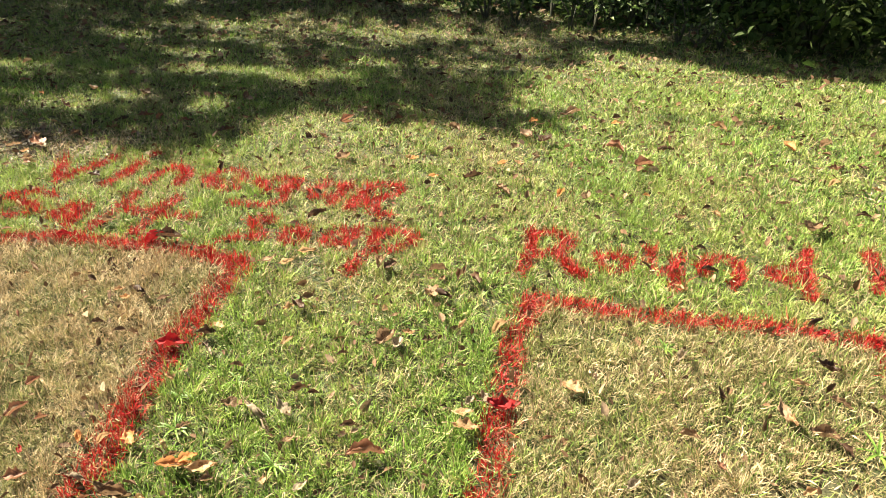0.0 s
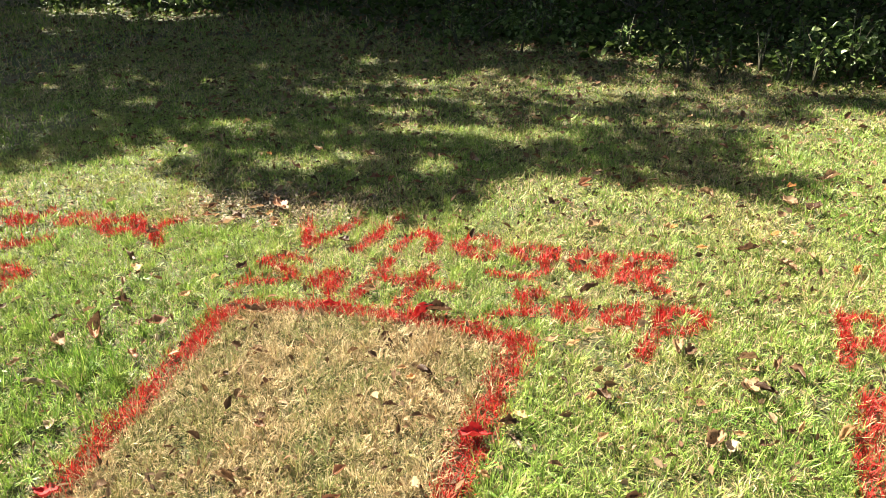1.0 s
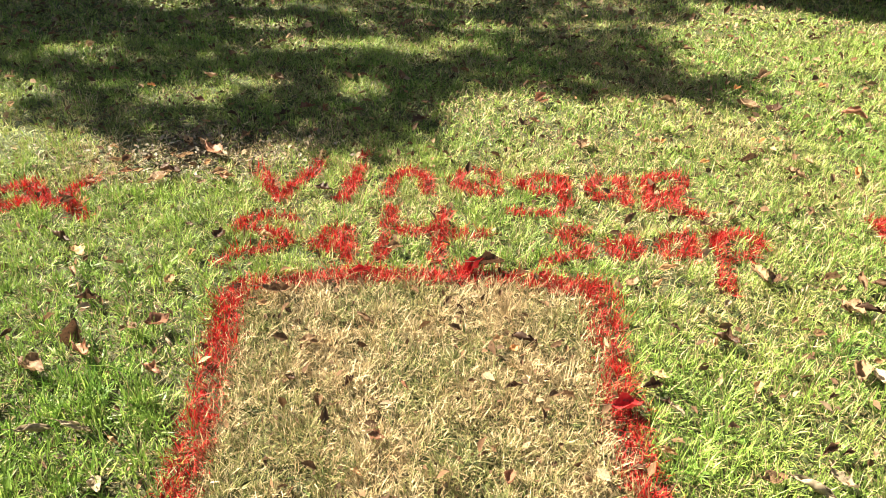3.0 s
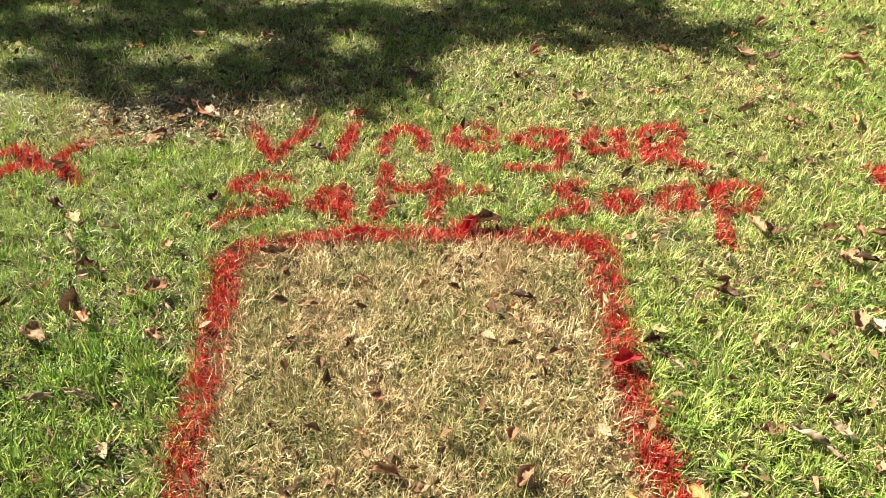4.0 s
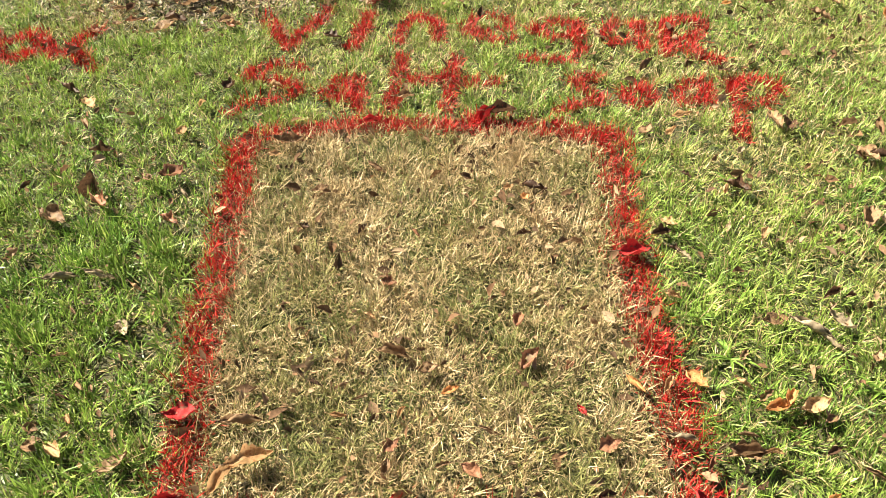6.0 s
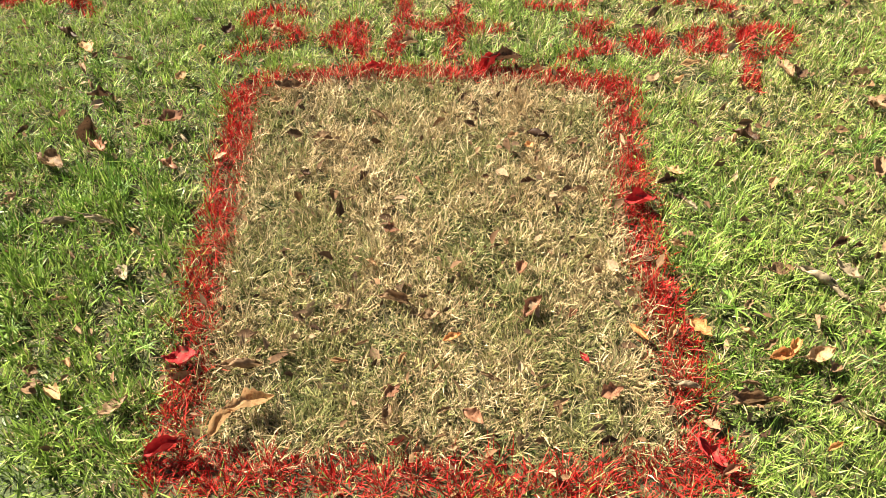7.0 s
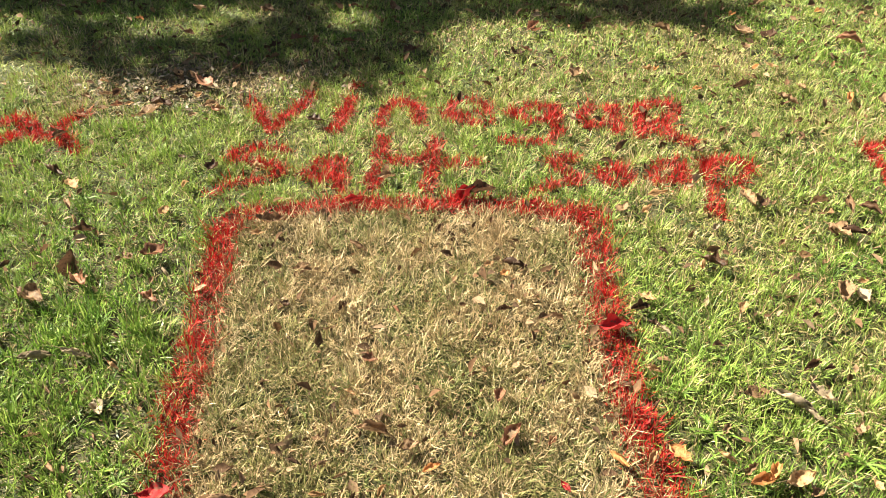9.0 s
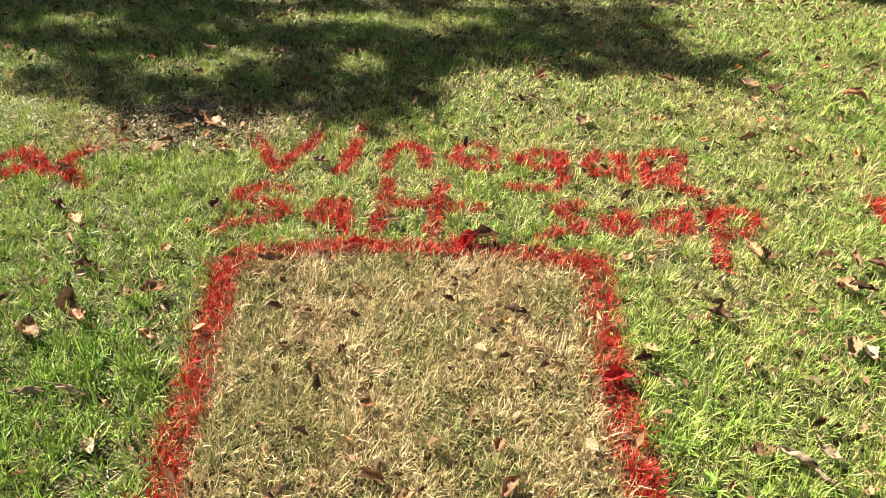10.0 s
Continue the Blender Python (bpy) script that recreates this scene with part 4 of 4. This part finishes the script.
TRUNKS = ((-7.4, 5.0, 0.17, 7.0), (-9.6, 7.4, 0.22, 8.0), (-5.6, 9.8, 0.20, 8.0), (-11.5, 11.0, 0.25, 9.0), (-2.2, 11.2, 0.19, 8.0), (-8.0, 13.5, 0.24, 9.0), (2.0, 12.5, 0.22, 8.5), (5.6, 9.6, 0.20, 8.0), (9.0, 6.5, 0.22, 8.0), (-12.5, 7.8, 0.2, 7.5), (-5.0, 15.5, 0.22, 8.5), (5.0, 14.5, 0.22, 8.5))
# last stretch: unseen canopy, added to darken the wood on the right
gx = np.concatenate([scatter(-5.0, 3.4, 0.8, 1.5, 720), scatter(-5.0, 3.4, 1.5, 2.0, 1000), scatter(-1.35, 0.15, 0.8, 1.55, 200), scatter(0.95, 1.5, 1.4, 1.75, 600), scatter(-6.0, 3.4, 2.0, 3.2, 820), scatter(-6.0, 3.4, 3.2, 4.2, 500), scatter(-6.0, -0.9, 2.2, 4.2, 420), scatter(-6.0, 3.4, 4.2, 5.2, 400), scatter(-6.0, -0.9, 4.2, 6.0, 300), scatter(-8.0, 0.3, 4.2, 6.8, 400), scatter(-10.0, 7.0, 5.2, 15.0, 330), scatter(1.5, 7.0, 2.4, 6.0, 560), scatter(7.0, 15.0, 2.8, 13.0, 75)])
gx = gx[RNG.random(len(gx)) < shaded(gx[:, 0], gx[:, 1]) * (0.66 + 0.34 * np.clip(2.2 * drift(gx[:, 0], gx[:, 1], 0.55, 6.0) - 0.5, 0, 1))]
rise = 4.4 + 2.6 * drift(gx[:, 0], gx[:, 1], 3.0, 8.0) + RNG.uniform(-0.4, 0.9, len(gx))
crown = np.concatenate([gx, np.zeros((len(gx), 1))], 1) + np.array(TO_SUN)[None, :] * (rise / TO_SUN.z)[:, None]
low = scatter(-13.0, 8.0, 4.0, 15.0, 130)       # unseen low boughs, added to keep sky light off the wood
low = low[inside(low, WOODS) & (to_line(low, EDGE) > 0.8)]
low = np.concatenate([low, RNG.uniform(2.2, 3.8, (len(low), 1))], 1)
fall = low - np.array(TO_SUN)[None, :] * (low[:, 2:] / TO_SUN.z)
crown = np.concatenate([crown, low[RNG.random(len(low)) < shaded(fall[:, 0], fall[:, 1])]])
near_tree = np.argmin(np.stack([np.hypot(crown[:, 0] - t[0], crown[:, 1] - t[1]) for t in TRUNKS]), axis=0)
for i, (tx, ty, rad, tall) in enumerate(TRUNKS):
    r = random.Random(40 + i)
    tree = tagged(new("tree"), "broadleaf tree with dark bark at the wood's edge", "tree", "trees")
    tree.location = (tx, ty, float(relief(tx, ty)))
    bm = bmesh.new()
    sway = [(r.uniform(-0.12, 0.12) * k, r.uniform(-0.12, 0.12) * k, tall * k / 6) for k in range(7)]
    sway[0] = (0, 0, -0.1)
    tube(bm, sway, [rad * (1.35, 1.0, 0.92, 0.82, 0.68, 0.45, 0.15)[k] for k in range(7)], 10)
    part("trunk", bm, M_BARK, tree)
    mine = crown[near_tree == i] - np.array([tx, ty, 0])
    for k in range(9):
        if len(mine) == 0:
            break
        tip = Vector(mine[r.randrange(len(mine))])
        a = Vector(sway[3 + k % 3])
        mid = a.lerp(tip, 0.5) + Vector((r.uniform(-0.3, 0.3), r.uniform(-0.3, 0.3), 0.25))
        bm = bmesh.new()
        tube(bm, [a, a.lerp(mid, 0.5) + Vector((0, 0, 0.1)), mid, tip], [rad * 0.4, rad * 0.3, rad * 0.2, 0.012], 7)
        part("limb", bm, M_BARK, tree)
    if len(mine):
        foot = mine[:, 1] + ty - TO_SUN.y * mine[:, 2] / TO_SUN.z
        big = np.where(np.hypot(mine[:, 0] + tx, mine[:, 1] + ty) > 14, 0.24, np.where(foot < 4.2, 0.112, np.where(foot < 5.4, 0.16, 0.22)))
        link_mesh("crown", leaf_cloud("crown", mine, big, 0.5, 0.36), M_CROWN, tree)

# ---- depth of the woods ----
wx = np.concatenate([scatter(-22.0, 16.0, 12.5, 17.0, 90)])
wz = np.concatenate([wx, RNG.uniform(0, 1, (len(wx), 1)) ** 1.3 * 6.0 - 0.1], 1)
tagged(link_mesh("far_woods", leaf_cloud("far_woods", wz, 0.42, 0.5, 0.40), M_CROWN), "dense dark thicket closing the wood behind the lawn", "woods", kind="stuff")

# ---- edge of the woods ----
ux = np.concatenate([scatter(-9.0, 0.5, 2.0, 10.5, 300), scatter(0.5, 6.5, 2.0, 10.5, 380)])
ux = ux[inside(ux, WOODS)]
ux = ux[RNG.random(len(ux)) < (0.30 + 0.70 * np.clip((ux[:, 0] + 2.0) / 2.5, 0, 1)) * np.clip(to_line(ux, EDGE) / 0.7, 0.12, 1)]
depth = to_line(ux, EDGE)
ux, depth = [a[keep] for keep in [RNG.random(len(ux)) < np.clip(2.5 - depth, 0.35, 1.0)] for a in (ux, depth)]
hgt = np.clip(0.03 + 0.20 * depth, 0, 0.40) * (0.15 + 1.35 * drift(ux[:, 0], ux[:, 1], 1.1, 3.0))
uz = RNG.uniform(0, 1, len(ux)) * hgt + 0.01 + relief(ux[:, 0], ux[:, 1])
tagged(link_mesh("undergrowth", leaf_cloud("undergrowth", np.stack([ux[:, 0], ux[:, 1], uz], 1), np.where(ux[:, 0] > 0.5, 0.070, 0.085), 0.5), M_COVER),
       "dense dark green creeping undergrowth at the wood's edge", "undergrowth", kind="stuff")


def shrub(x, y, tall, spread, count, leaf, stems, seed, text, mat):
    r = random.Random(seed)
    root = tagged(new("shrub"), text, "shrub", "shrubs")
    root.location = (x, y, float(relief(x, y)))
    pts = []
    for _ in range(stems):
        yaw, lean = r.uniform(0, 6.28), r.uniform(0.1, 0.6) * spread
        tip = Vector((math.cos(yaw) * lean, math.sin(yaw) * lean, tall * r.uniform(0.65, 1.0)))
        mid = tip * 0.5 + Vector((r.uniform(-0.06, 0.06), r.uniform(-0.06, 0.06), tall * 0.06))
        bm = bmesh.new()
        tube(bm, [(0, 0, -0.02), mid * 0.5, mid, tip], [0.010 + tall * 0.006, 0.009 + tall * 0.004, 0.007, 0.003], 5)
        part("stem", bm, M_STEM, root)
        for k in range(max(2, count // stems)):
            u = r.uniform(0.18, 1.0) ** 0.8
            p = mid * (2 * u) if u < 0.5 else mid.lerp(tip, 2 * u - 1)
            q = spread * 0.30
            pts.append(p + Vector((r.gauss(0, q), r.gauss(0, q), r.gauss(0, q * 0.6))))
    pts = np.array([(p.x, p.y, max(p.z, 0.02)) for p in pts])
    link_mesh("foliage", leaf_cloud("foliage", pts, leaf, 0.6, 0.30), mat, root)


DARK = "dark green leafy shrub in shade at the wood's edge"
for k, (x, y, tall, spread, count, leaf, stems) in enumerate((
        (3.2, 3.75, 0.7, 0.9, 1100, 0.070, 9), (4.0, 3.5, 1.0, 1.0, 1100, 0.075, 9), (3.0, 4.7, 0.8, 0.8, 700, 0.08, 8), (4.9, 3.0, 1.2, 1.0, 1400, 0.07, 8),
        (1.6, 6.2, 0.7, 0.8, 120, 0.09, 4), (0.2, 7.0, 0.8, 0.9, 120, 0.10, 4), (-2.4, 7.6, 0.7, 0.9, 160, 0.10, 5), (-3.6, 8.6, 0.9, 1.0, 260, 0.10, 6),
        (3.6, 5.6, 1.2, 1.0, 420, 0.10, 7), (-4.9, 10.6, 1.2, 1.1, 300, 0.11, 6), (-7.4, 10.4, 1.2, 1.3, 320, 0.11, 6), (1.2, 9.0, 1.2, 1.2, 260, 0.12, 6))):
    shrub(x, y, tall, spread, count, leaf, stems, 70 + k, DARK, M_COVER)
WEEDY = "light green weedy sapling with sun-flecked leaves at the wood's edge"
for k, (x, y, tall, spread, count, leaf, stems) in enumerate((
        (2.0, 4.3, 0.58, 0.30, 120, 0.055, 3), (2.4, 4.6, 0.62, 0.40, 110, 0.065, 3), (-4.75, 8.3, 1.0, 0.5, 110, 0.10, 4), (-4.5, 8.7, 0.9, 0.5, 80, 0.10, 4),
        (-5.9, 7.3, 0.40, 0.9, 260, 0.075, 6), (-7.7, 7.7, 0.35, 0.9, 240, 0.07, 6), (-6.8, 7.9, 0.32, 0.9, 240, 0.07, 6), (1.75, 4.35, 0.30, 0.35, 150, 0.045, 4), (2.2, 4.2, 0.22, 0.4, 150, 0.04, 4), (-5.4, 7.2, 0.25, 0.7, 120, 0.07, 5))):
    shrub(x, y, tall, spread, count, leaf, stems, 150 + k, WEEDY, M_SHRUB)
WR = random.Random(77)
for k in range(34):
    t = k / 33
    x = -1.6 + 4.1 * t + WR.uniform(-0.2, 0.2)
    y = 5.3 - 0.42 * (x + 1.6) + WR.uniform(0.0, 1.1)
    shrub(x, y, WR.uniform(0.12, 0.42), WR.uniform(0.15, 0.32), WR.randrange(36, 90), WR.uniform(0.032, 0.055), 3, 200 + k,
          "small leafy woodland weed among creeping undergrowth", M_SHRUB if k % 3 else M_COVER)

# bare twigs sticking out of the undergrowth
for k, (x, y, dx, dz) in enumerate(((0.3, 6.2, 0.5, 0.5), (0.7, 6.0, -0.6, 0.35), (0.5, 6.4, 0.15, 0.8), (-1.2, 5.4, 0.35, 0.25), (-4.3, 8.1, 0.5, 0.4), (-2.0, 4.75, 0.12, 0.16))):
    bm = bmesh.new()
    tube(bm, [(0, 0, 0), (dx * 0.4, 0.03, dz * 0.5), (dx * 0.8, -0.02, dz * 0.85), (dx, 0.04, dz)], [0.009, 0.008, 0.006, 0.003], 5)
    tw = part("twig", bm, M_BARK, None)
    tw.location = (x, y, float(relief(x, y)))
    tagged(tw, "thin bare grey twig rising from the undergrowth", "twig", "twigs")
